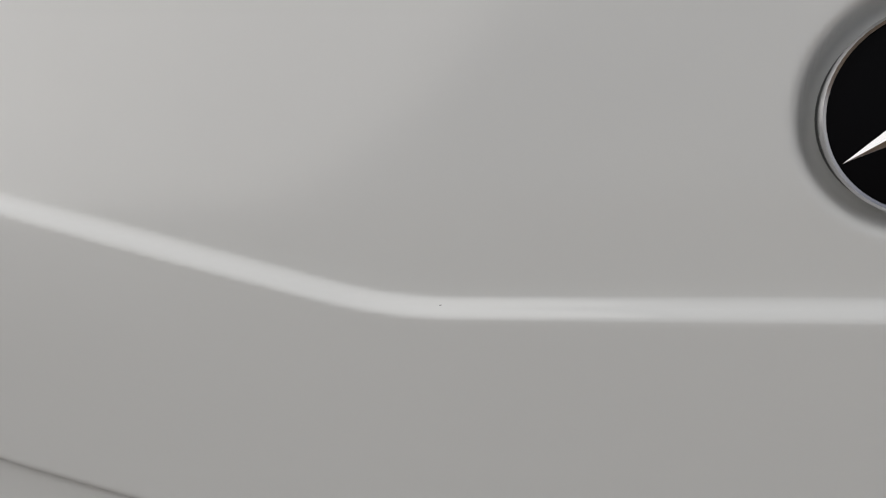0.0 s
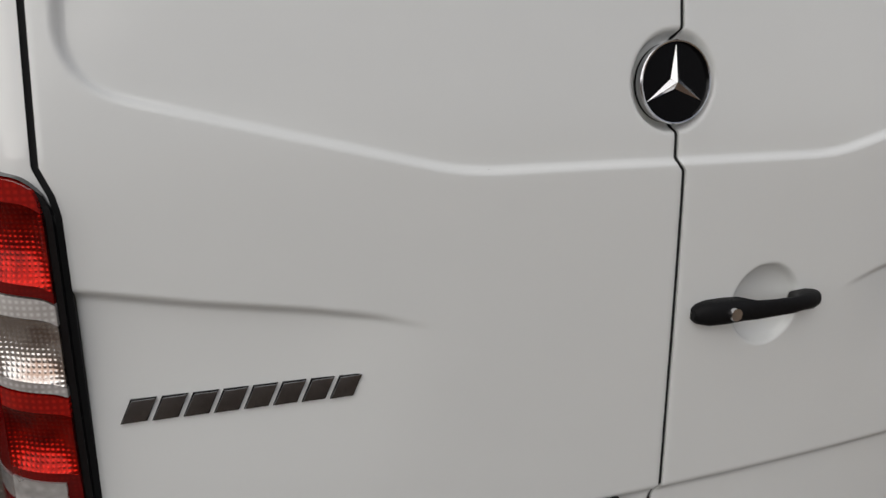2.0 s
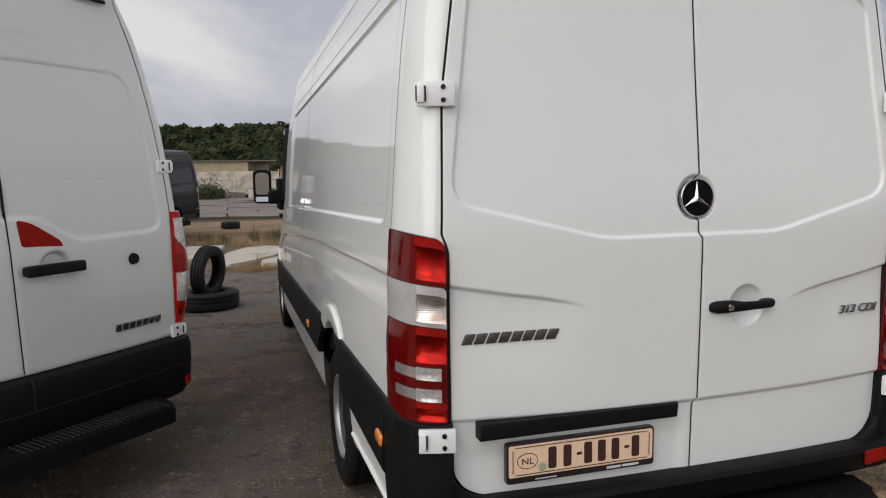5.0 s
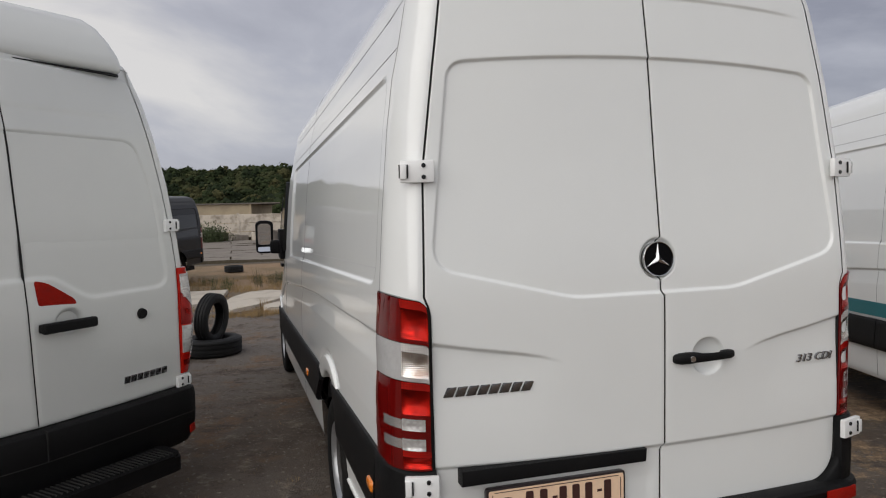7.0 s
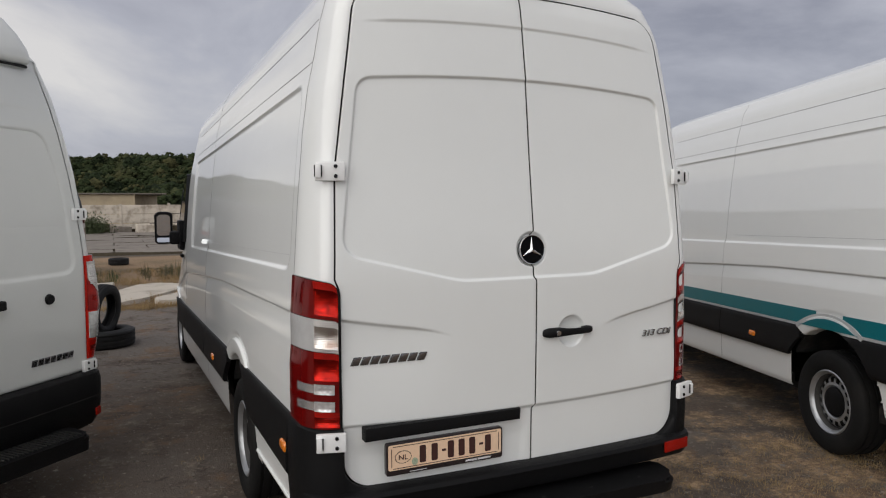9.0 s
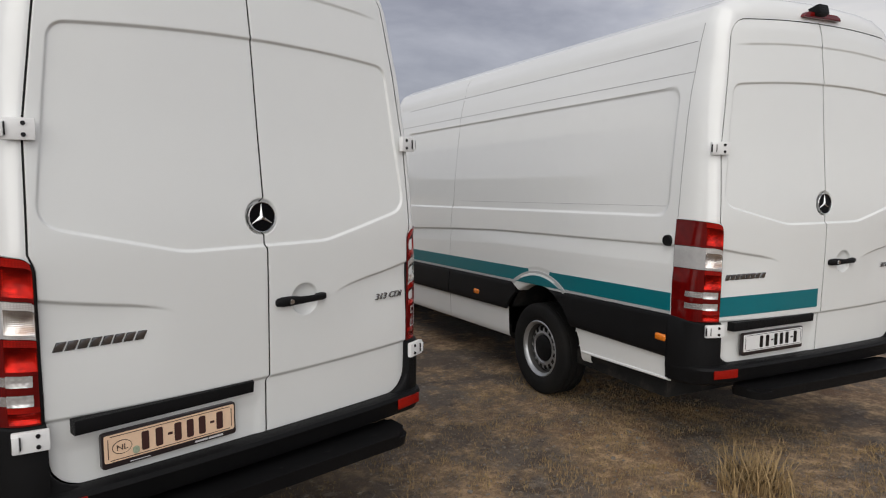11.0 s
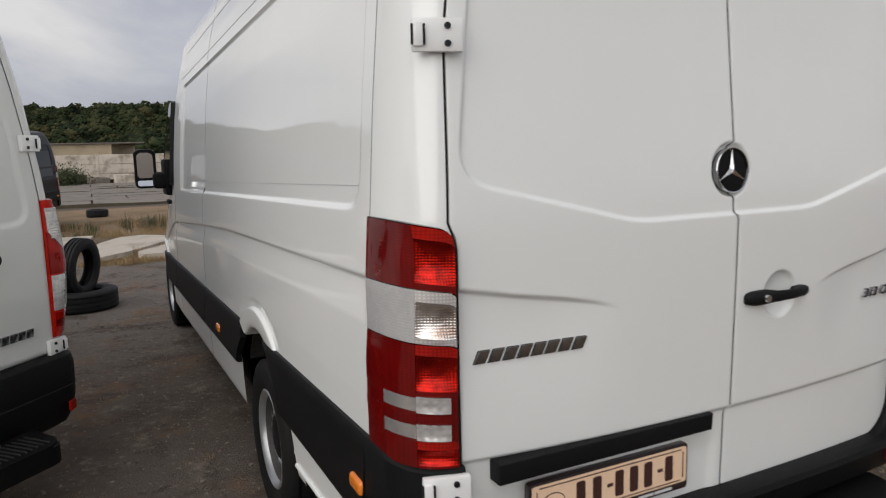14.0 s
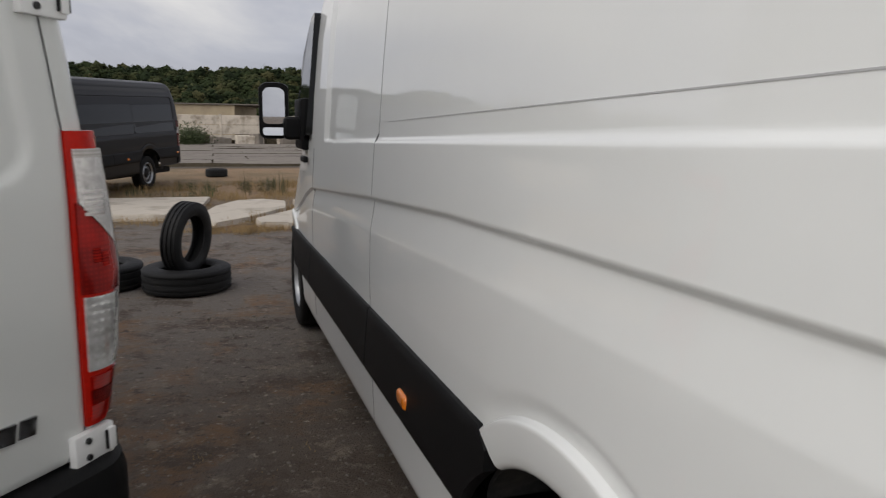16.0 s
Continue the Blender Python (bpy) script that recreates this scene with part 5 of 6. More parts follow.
def second_van(m):
    v = thing("van", m, "white high-roof panel van with black bumper and step", "van")
    zs = np.concatenate([np.arange(0.36, 2.56, 0.022), np.linspace(2.56, 2.66, 5)])
    xs = np.interp(zs, *R_SIDE)
    roof = [(0.70 * math.cos(a), 2.66 + 0.07 * math.sin(a)) for a in np.linspace(0, math.pi / 2, 12)[1:]]
    prof = np.concatenate([np.stack([xs, zs], -1), roof])
    n = len(prof)
    rimx = np.concatenate([np.interp(zs, *R_EDGE) + 0.0025, [r[0] * 0.97 for r in roof]])
    rimz = np.minimum(np.concatenate([zs, [2.60] * len(roof)]), 2.60)
    S = []
    for th in np.linspace(0, math.pi / 2, 12):
        yr = r_rear(rimx, rimz)
        S.append(np.stack([rimx + (prof[:, 0] - rimx) * math.sin(th), 0.34 - (0.34 - yr) * math.cos(th), rimz + (prof[:, 1] - rimz) * math.sin(th)], -1))
    for y in np.concatenate([np.linspace(0.42, 4.0, 20), np.linspace(4.1, 5.7, 20)]):
        ztop = np.interp(y, [4.1, 4.4, 5.1, 5.35, 5.6, 5.7], [2.73, 2.55, 1.5, 1.3, 1.1, 0.9])
        z = prof[:, 1].copy()
        z[z > 0.9] = 0.9 + (z[z > 0.9] - 0.9) * (ztop - 0.9) / (2.73 - 0.9)
        S.append(np.stack([prof[:, 0] * np.interp(y, [4.2, 5.3, 5.7], [1, 0.94, 0.75]), 0 * z + y, z], -1))
    S = np.array(S)
    ns = len(S)
    verts = np.concatenate([S.reshape(-1, 3), (S * (-1, 1, 1)).reshape(-1, 3)])
    faces = []
    for i in range(ns - 1):
        for j in range(n - 1):
            c = (S[i, j] + S[i + 1, j + 1]) / 2
            if c[2] < 0.9 and any(math.hypot(c[1] - a, c[2] - 0.38) < 0.43 for a in (1.15, 4.83)):
                continue
            q = (i * n + j, (i + 1) * n + j, (i + 1) * n + j + 1, i * n + j + 1)
            faces += [q, tuple(k + ns * n for k in q[::-1])]
    last = (ns - 1) * n
    faces.append(tuple([last + j for j in range(n)] + [last + ns * n + j for j in range(n - 2, -1, -1)]))
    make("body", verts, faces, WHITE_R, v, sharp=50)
    for s in (-1, 1):
        for cy in (1.15, 4.83):
            wheel((s * 0.92, cy, 0.356), s, v)
            a = np.radians(np.linspace(-20, 200, 30))
            P = np.stack([np.stack([0 * a + s * x, cy + 0.44 * np.cos(a), 0.38 + 0.44 * np.sin(a)], -1) for x in np.linspace(0.62, 1.03, 4)], 1)
            sheet("wheel_well", P, np.array([0, 0, 0.02]), LINER, v)
    # raised roof with its overhanging rear edge
    rows = []
    edge = rounded([(-0.74, 0.10), (0.66, 0.10), (0.70, 0.25), (0.70, 4.0), (-0.74, 4.0)], [0.12, 0.10, 0.1, 0.3, 0.3], 6)
    rings = []
    for z, k in ((2.552, 0.93), (2.556, 0.955), (2.566, 0.978), (2.582, 0.994), (2.605, 1.0), (2.66, 0.985), (2.74, 0.945), (2.82, 0.89), (2.865, 0.835), (2.895, 0.74), (2.91, 0.5), (2.915, 0.2)):
        cx, cy = -0.02, 2.05
        rings.append([(cx + (x - cx) * k, cy + (y - cy) * (1 - (1 - k) * 0.5), z) for x, y in edge])
    ne = len(edge)
    f = [(i * ne + j, i * ne + (j + 1) % ne, (i + 1) * ne + (j + 1) % ne, (i + 1) * ne + j) for i in range(len(rings) - 1) for j in range(ne)]
    f += [tuple(range(ne))[::-1], tuple((len(rings) - 1) * ne + j for j in range(ne))]
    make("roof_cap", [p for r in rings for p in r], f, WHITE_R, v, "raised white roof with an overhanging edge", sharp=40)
    # thin black sheet puts the shade under the roof overhang into colour
    under = [(x * 0.985, y + 0.014, 2.5605) for x, y in edge]
    make("roof_seal", under + [(x, y, 2.554) for x, y, z in under], [tuple(range(ne)), tuple(range(2 * ne - 1, ne - 1, -1))] + [(j, (j + 1) % ne, ne + (j + 1) % ne, ne + j) for j in range(ne)], GAP, v)
    for s in (-1, 1):
        d = r_door(s, v)
        for z in (1.70, 0.745):
            xo = float(np.interp(z, *R_EDGE))
            h = hinge(pose(s * (xo + 0.012), float(r_rear(np.array(xo), np.array(z))) - 0.004, z, 0, 0, s * 14) @ Matrix.Diagonal((-s, 1, 1, 1)), d)
    # black jamb
    z = np.linspace(0.69, 2.60, 34)
    P = np.stack([np.stack([e * (np.interp(z, *R_EDGE) + 0.003 + 0.015 * sstep(2.42, 2.5, z)), 0.022 - 0.014 * sstep(1.5, 1.7, z) + r_rear(e * np.interp(z, *R_EDGE), z), z], -1) for e in np.linspace(-1, 1, 13)])
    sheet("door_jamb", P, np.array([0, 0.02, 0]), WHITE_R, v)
    z = np.linspace(0.73, 2.54, 60)
    g = np.interp(z, [0.7, 1.3, 1.5, 2.1, 2.6], [0.02, -0.005, -0.015, -0.03, -0.06])
    P = np.stack([np.stack([g + dx, r_rear(g, z) + 0.0065, z], -1) for dx in (-0.0045, 0.0045)])
    sheet("door_seal", P, np.array([0, 0.008, 0]), GAP, v, "black rubber seal between the doors")
    ry = lambda x, z: float(r_rear(np.array(x), np.array(z)))
    # door furniture
    tri = rounded([(0.03, 1.455), (0.045, 1.322), (0.258, 1.312), (0.235, 1.345), (0.10, 1.435)], [0.02, 0.02, 0.02, 0.03, 0.04], 4)
    part("door_reflector", prism_bm(tri, 0.03, m=pose(0, ry(0.13, 1.4) - 0.012, 0, 0, 0, 4), bevel=0.005), REFL_RED, v, "red triangular door reflector")
    bm = box_bm(0.30, 0.040, 0.054, 0.016, 3, m=pose(0.19, ry(0.19, 1.2) - 0.032, 1.212, 0, 0, 4.5))
    hd = part("handle", bm, BLACK_P, v, "black plastic door handle")
    part("handle_foot", box_bm(0.05, 0.05, 0.044, 0.01, 2, m=pose(0.065, ry(0.06, 1.2) - 0.008, 1.212)), BLACK_P, hd)
    part("handle_foot", box_bm(0.05, 0.06, 0.044, 0.01, 2, m=pose(0.315, ry(0.3, 1.2) - 0.010, 1.212)), BLACK_P, hd)
    bm = bmesh.new()
    bmesh.ops.create_cone(bm, cap_ends=True, segments=28, radius1=0.033, radius2=0.027, depth=0.022, matrix=pose(0.660, ry(0.660, 1.19) - 0.006, 1.203, 90, 0, 6))
    part("round_cap", bm, BLACK_P, v, "black round cap")
    root = None
    for k in range(7):
        a = 0.520 + k * 0.0445
        yy = ry(a + 0.015, 0.84)
        out = [(a, 0.826), (a + 0.035, 0.826), (a + 0.041, 0.864), (a + 0.006, 0.864)]
        o = part("name_badge", prism_bm(out, 0.008, m=pose(0, yy - 0.006, 0), bevel=0.0015), CHROME_D, root or v, "" if root else "row of plain chrome shapes")
        root = root or o
    # tail lamps: a curved stack of red and clear
    for s in (-1, 1):
        fl = (lambda P: P) if s > 0 else flip
        def patch(zz, t0, t1, out, nm, mt, par, label="", nt=12, dep=0.03, nz=16):
            Z0 = np.linspace(zz[0], zz[1], nz)
            T, Z = np.meshgrid(np.linspace(0, 1, nt), Z0, indexing="ij")
            a = np.interp(Z, [z for z, _ in t0], [t for _, t in t0]) if isinstance(t0, list) else t0
            b = np.interp(Z, [z for z, _ in t1], [t for _, t in t1]) if isinstance(t1, list) else t1
            TH = a + (b - a) * T
            TH = np.where(TH < 0.88, 0.64 * TH, np.interp(TH, [0.88, 1.30], [0.5632, 1.30]))
            bul = 0.042 * np.interp(Z, [0.79, 0.95, 1.13, 1.3, 1.44], [0.2, 0.75, 1.0, 0.7, 0.45]) * np.sin(np.clip(TH / 1.3, 0, 1) * math.pi)
            P = r_corner(Z, TH, out + bul)
            return sheet(nm, fl(P), fl(r_corner(Z, TH, out + bul - dep) - P), mt, par, label)
        lamp = patch((0.79, 1.44), 0.0, 1.30, 0.006, "tail_lamp", RED_SHELL, v, "red tail lamp with clear inserts")
        patch((0.805, 0.838), 0.10, 1.22, 0.012, "red_lens", RED_M, lamp, "dark red lens")
        patch((0.840, 0.872), 0.14, 0.75, 0.012, "red_lens", RED_CELL, lamp, "bright red lens")
        patch((0.874, 0.905), 0.14, 1.22, 0.012, "red_lens", RED_M, lamp, "dark red lens")
        patch((0.918, 1.085), 0.10, 0.84, 0.013, "clear_lens", FACETS, lamp, "clear faceted lens")
        patch((1.092, 1.290), 0.06, [(1.092, 0.86), (1.185, 0.86), (1.290, 0.08)], 0.012, "red_lens", RED_SHADE, lamp, "red lens over two bulbs")
        # two brighter red patches paint in the gleam of the bulbs
        for zz, tt in ((1.175, 0.34), (1.165, 0.50)):
            patch((zz - 0.016, zz + 0.016), tt - 0.07, tt + 0.07, 0.0135, "bulb", RED_CELL, lamp, "bright red spot painted for a bulb behind the lens", 6, 0.004, 6)
        patch((1.192, 1.402), [(1.192, 0.85), (1.290, 0.11), (1.402, 0.09)], 0.86, 0.0125, "clear_lens", CLEAR_G, lamp, "clear curved lens")
        patch((1.385, 1.403), 0.09, 0.86, 0.014, "lens_rim", CLEAR, lamp, "", 8, 0.005, 4)
        for k in range(5):
            patch((1.262 + k * 0.012, 1.269 + k * 0.012), 0.20, 0.60, 0.0145, "lens_rib", CLEAR, lamp, "", 8, 0.004, 3)
        patch((0.925, 1.402), 0.88, 1.27, 0.013, "clear_lens", CLEAR_L, lamp, "clear wrapped side lens", 10, 0.03, 24)
    # bumper and step
    def r_path(z):
        c = [tuple(r_corner(np.array(z), np.array(t))[:2]) for t in np.linspace(math.pi / 2, 0, 10)]
        mid = [(x, ry(x, z)) for x in np.linspace(-0.9, 0.9, 25)]
        return [(-1.05, 0.62)] + [(-x, y) for x, y in c] + mid + c[::-1] + [(1.05, 0.62)]
    keep = RAKE
    P = [(-0.03, 0.718), (0.030, 0.716), (0.052, 0.700), (0.062, 0.66), (0.062, 0.60), (0.058, 0.50), (0.044, 0.43), (0.012, 0.375), (-0.04, 0.348), (-0.10, 0.345)]
    b = path_sweep(r_path(0.55), P, BLACK_P, v, "bumper", "black plastic bumper")
    # a lighter grey strip along the lip below the door trim
    path_sweep(r_path(0.55), [(0.055, 0.560), (0.0645, 0.559), (0.0645, 0.5555), (0.055, 0.5545)], TREAD, b, "lip_line", "thin lighter line between door trim and bumper")
    part("trim_joint", box_bm(0.006, 0.03, 0.155, 0.001, 1, m=pose(0.022, ry(0.02, 0.6) - 0.052, 0.637)), GAP, b, smooth=False)
    for e in (-1, 1):
        a, c = (r_corner(np.array(0.47), np.array(t), 0.060) for t in (0.13, 0.21))
        m = pose(e * float(abs(a[0])), float(a[1]), 0.455, 0, 0, e * math.degrees(math.atan2(float(c[1] - a[1]), abs(float(c[0])) - abs(float(a[0])))))
        part("reflector", box_bm(0.06, 0.012, 0.048, 0.006, m=m), REFL_RED, b, "red bumper reflector")
    out = rounded([(-0.80, 0.0), (-0.76, -0.24), (0.69, -0.20), (0.73, 0.06)], 0.06, 5)
    bm = bmesh.new()
    a = [bm.verts.new((x, y - 0.02, 0.425)) for x, y in out]
    c = [bm.verts.new((x, y - 0.02, 0.335)) for x, y in out]
    fa = bm.faces.new(a)
    bm.faces.new(c[::-1])
    for i in range(len(a)):
        j = (i + 1) % len(a)
        bm.faces.new((a[i], c[i], c[j], a[j]))
    bmesh.ops.bevel(bm, geom=list(fa.edges), offset=0.014, segments=2, affect="EDGES")
    st = part("foot_step", bm, BLACK_P, v, "black ribbed rear step")
    for k in range(28):
        x = -0.10 + k * 0.0275
        part("tread_rib", box_bm(0.010, 0.16, 0.010, 0.003, 1, m=pose(x, -0.11, 0.428)), TREAD, st)
    return v


# ---------------------------------------------------------------- ground, hill and distance
def hill_h(x, y):
    """Height of the ground: flat yard, a wooded hill to the front and on the left."""
    r = np.hypot(x, y)
    az = np.degrees(np.arctan2(x, y))
    mask = sstep(-100, -78, az) * sstep(46, 26, az)
    wave = 1 + 0.07 * np.sin(np.radians(az) * 9 + 0.6) + 0.04 * np.sin(np.radians(az) * 23) + 0.15 * sstep(1, -15, az)
    return mask * wave * (11.2 * sstep(110, 215, r) + 8 * sstep(230, 420, r))


def ground():
    rad = np.concatenate([np.linspace(0.02, 12, 60), np.linspace(12.5, 60, 50), np.geomspace(62, 1500, 46)])
    az = np.linspace(0, 2 * math.pi, 200, endpoint=False)
    R, A = np.meshgrid(rad, az, indexing="ij")
    X, Y = R * np.sin(A), R * np.cos(A) + 2.0
    Z = hill_h(X, Y)
    bumps = np.array([[noise.noise(Vector((x * 0.9, y * 0.9, 0.3))) for x, y in zip(a, b)] for a, b in zip(X[:90], Y[:90])])
    Z[:90] += 0.010 * bumps * sstep(0.4, 1.5, R[:90]) - 0.004
    nr, na = R.shape
    verts = np.stack([X, Y, Z], -1).reshape(-1, 3)
    f = [(i * na + j, (i + 1) * na + j, (i + 1) * na + (j + 1) % na, i * na + (j + 1) % na) for i in range(nr - 1) for j in range(na)]
    f.append(tuple(range(na)))
    g = make("ground", verts, f, GROUND, sharp=180)
    return tagged(g, "trodden grey-brown gravel yard with sandy patches", "ground", kind="structure")


ground()


def woods():
    """A far wood: crowns of many uneven leaf clumps, each tree in one of four greens."""
    rnd = random.Random(5)
    bm = bmesh.new()
    bmesh.ops.create_icosphere(bm, subdivisions=1, radius=1.0)
    base = np.array([v.co[:] for v in bm.verts])
    tri = np.array([[v.index for v in f.verts] for f in bm.faces])
    bm.free()
    V, F, M, LV, LM = [], [], [], [], []
    count = 0

    def clump(c, s, flat, tone):
        nonlocal count
        V.append(base * np.array([rnd.uniform(0.6, 1.4) for _ in base])[:, None] * s * np.array([1, 1, flat]) + c)
        F.append(tri + count)
        M.extend([tone] * len(tri))
        count += len(base)

    def tree(x, y, size, clumps, leaf_count):
        z0 = float(hill_h(np.array(x), np.array(y)))
        tone = rnd.choice((0, 0, 1, 1, 1, 2, 2, 3))
        wide, tall = rnd.uniform(0.9, 1.25), rnd.uniform(0.75, 1.05)
        mid = np.array([x, y, z0 + size * 0.50])
        clump(mid, size * 0.33, 1.2 * tall, tone)
        for _ in range(clumps):
            a, e = rnd.uniform(0, 6.283), math.asin(rnd.uniform(-0.3, 1.0))
            q = size * rnd.uniform(0.28, 0.42)
            p = mid + q * np.array([math.cos(a) * math.cos(e) * wide, math.sin(a) * math.cos(e) * wide, math.sin(e) * tall])
            clump(p, size * rnd.uniform(0.5, 1.2) * (0.10 if clumps > 8 else 0.26), 0.8, tone)
        if leaf_count:
            g = np.random.default_rng(int(abs(x * 977 + y * 131)))
            d = g.normal(size=(leaf_count, 3))
            d[:, 2] = np.abs(d[:, 2]) - 0.25
            d /= np.linalg.norm(d, axis=1)[:, None]
            c = mid + d * size * g.uniform(0.36, 0.50, (leaf_count, 1)) * np.array([wide, wide, tall])
            u, w = g.normal(size=(leaf_count, 3)), g.normal(size=(leaf_count, 3))
            u *= size * g.uniform(0.010, 0.024, (leaf_count, 1)) / np.linalg.norm(u, axis=1)[:, None]
            w *= size * g.uniform(0.010, 0.024, (leaf_count, 1)) / np.linalg.norm(w, axis=1)[:, None]
            LV.append(np.stack([c - u, c - w, c + u * 1.2, c + w * 0.8], 1).reshape(-1, 3))
            LM.extend([tone] * leaf_count)

    for _ in range(1000):
        az, r = rnd.uniform(-15, 11), rnd.uniform(112, 235)
        tree(r * math.sin(radians(az)), r * math.cos(radians(az)), rnd.uniform(2.6, 5.0), 30, 230)
    for _ in range(1300):
        az, r = rnd.uniform(-88, 34), rnd.uniform(125, 240)
        if not -14 < az < 10:
            tree(r * math.sin(radians(az)), r * math.cos(radians(az)), rnd.uniform(4, 8), 5, 0)
    me = bpy.data.meshes.new("woods")
    LV = np.concatenate(LV)
    quads = (np.arange(len(LV)).reshape(-1, 4) + count).tolist()
    me.from_pydata(np.concatenate(V + [LV]).tolist(), [], np.concatenate(F).tolist() + quads)
    for m in WOODS:
        me.materials.append(m)
    me.polygons.foreach_set("material_index", M + LM)
    me.shade_smooth()
    tagged(new("woods", me), "dark green wooded hillside beyond the yard", "trees", kind="stuff")


woods()


# ---------------------------------------------------------------- vans
main = van("van", pose(0, 0, 0), WHITE, "white high-roof panel van with black bumper trim", plate=(-0.678, 0.662, PLATE_Y, INK, True))
other = copy_thing(main, pose(3.225, -1.240, 0.0, 0, 0, -19.06))
tagged(other, "white panel van with a teal stripe along its flank", "van")
for c in list(other.children):
    if c.name.startswith("number_plate"):
        for k in list(c.children_recursive) + [c]:
            bpy.data.objects.remove(k)
number_plate(other, -0.678, 0.662, PLATE_W, BLACK_G)
arc = lambda r, a: (ARCHES[0] + r * math.cos(radians(a)), 0.40 + r * math.sin(radians(a)))
for y0, y1 in ((0.26, 1.50), (1.79, 4.66)):
    for zc, w, mt, nm in ((0.975, 0.110, TEAL, "teal_stripe"), (0.910, 0.016, GREY_V, "grey_line")):
        strip_on_flank([(y, zc) for y in np.linspace(y0, y1, 16)], w, 0.003, -1, mt, other, nm, "teal vinyl stripe" if mt is TEAL else "grey vinyl line")
dy = np.linspace(-0.315, 0.315, 24)
top = np.minimum(0.40 + np.sqrt(0.588 ** 2 - dy ** 2), 1.022)
P = np.stack([np.stack([-(np.interp(zz, [0.7, 0.85, 1.0, 1.1], [0.982, 0.989, 0.992, 0.991]) + 0.0172), ARCHES[0] + dy, zz], -1) for zz in (0 * dy + 0.916, np.maximum(top, 0.918))], 1)
sheet("teal_stripe", raked(P), np.array([0.006, 0, 0]), TEAL, other, "teal vinyl stripe on the arch")
strip_on_flank([arc(0.607, a) for a in np.linspace(125, 55, 26)], 0.032, 0.016, -1, GREY_V, other, "grey_line", "grey vinyl line round the arch")
P = np.stack(np.meshgrid(np.linspace(-0.85, -0.02, 12), np.array([0.905, 1.02]), indexing="ij"), -1)
sheet("teal_stripe", raked(np.stack([P[..., 0], rear_y(P[..., 0], P[..., 1]) + rear_press(P[..., 0], P[..., 1]) - 0.003, P[..., 1]], -1)), np.array([0, 0.004, 0]), TEAL, other, "teal vinyl stripe")
bm = bmesh.new()
bmesh.ops.create_cone(bm, cap_ends=True, segments=24, radius1=0.036, radius2=0.032, depth=0.03, matrix=pose(-0.985, 0.305, 1.335, 0, -90, 0))
part("filler_cap", bm, BLACK_P, other, "black round cap on the flank")

van("van", pose(-3.12, 18.9, 0.0, 0, 0, 158.4), DARK, "dark grey passenger van with tinted windows", roof_drop=0.42, windows=True, rear_detail=False)
second_van(pose(-2.437, 1.645, 0.0, 0, 0, 42))


# ---------------------------------------------------------------- tyres lying about
def old_tyre(m, label, R=0.37, r=0.215, w=0.22):
    h = w / 2
    prof = [(-h * 0.7, r), (-h * 0.95, r + 0.02), (-h, r + 0.07), (-h * 0.97, R - 0.04), (-h * 0.85, R - 0.008), (-h * 0.8, R)]
    for k in (-0.5, 0.0, 0.5):
        prof += [(h * (k - 0.1), R + 0.003), (h * (k - 0.09), R - 0.008), (h * (k + 0.09), R - 0.008), (h * (k + 0.1), R + 0.003)]
    prof += [(h * 0.8, R), (h * 0.85, R - 0.008), (h * 0.97, R - 0.04), (h, r + 0.07), (h * 0.95, r + 0.02), (h * 0.7, r), (h * 0.55, r + 0.012), (h * 0.6, R - 0.05), (0, R - 0.03), (-h * 0.6, R - 0.05), (-h * 0.55, r + 0.012), (-h * 0.7, r)]
    v, f = lathe(prof, 60)
    t = make("tyre", v, f, OLD_RUBBER, None, sharp=50)
    t.matrix_basis = m
    return tagged(t, label, "tyre", "old tyres in the yard")


old_tyre(pose(-1.77, 7.17, 0.112, 0, 90, 0), "black worn tyre lying flat on the gravel")
old_tyre(pose(-1.755, 7.15, 0.458, 0, 5, -28), "black worn tyre standing upright in the hole of another tyre", R=0.318, r=0.200, w=0.160)
old_tyre(pose(-2.52, 7.45, 0.112, 0, 90, 0), "black worn tyre lying on the gravel beside the stack")
old_tyre(pose(-1.45, 20.6, 0.108, 0, 90, 0), "small old tyre lying on sandy ground far off", R=0.285, r=0.175, w=0.205)


# ---------------------------------------------------------------- concrete slabs, plates, fence, shed
def slab(outline, z0, h, material, label, rnd, tilt=(0, 0), name="concrete_slab", group=""):
    bm = bmesh.new()
    cx, cy = np.mean(outline, 0)
    pts = rounded([(x - cx, y - cy) for x, y in outline], 0.05, 3)
    pts = [(x + rnd.uniform(-0.02, 0.02), y + rnd.uniform(-0.02, 0.02)) for x, y in pts]
    a = [bm.verts.new((x, y, h)) for x, y in pts]
    b = [bm.verts.new((x * 1.01, y * 1.01, -0.05)) for x, y in pts]
    fa = bm.faces.new(a)
    bm.faces.new(b[::-1])
    for i in range(len(a)):
        j = (i + 1) % len(a)
        bm.faces.new((a[i], b[i], b[j], a[j]))
    bmesh.ops.bevel(bm, geom=list(fa.edges), offset=0.012, segments=1, affect="EDGES")
    o = part(name, bm, material, None, smooth=False)
    o.matrix_basis = pose(cx, cy, z0, *tilt)
    return tagged(o, label, "slab", group)


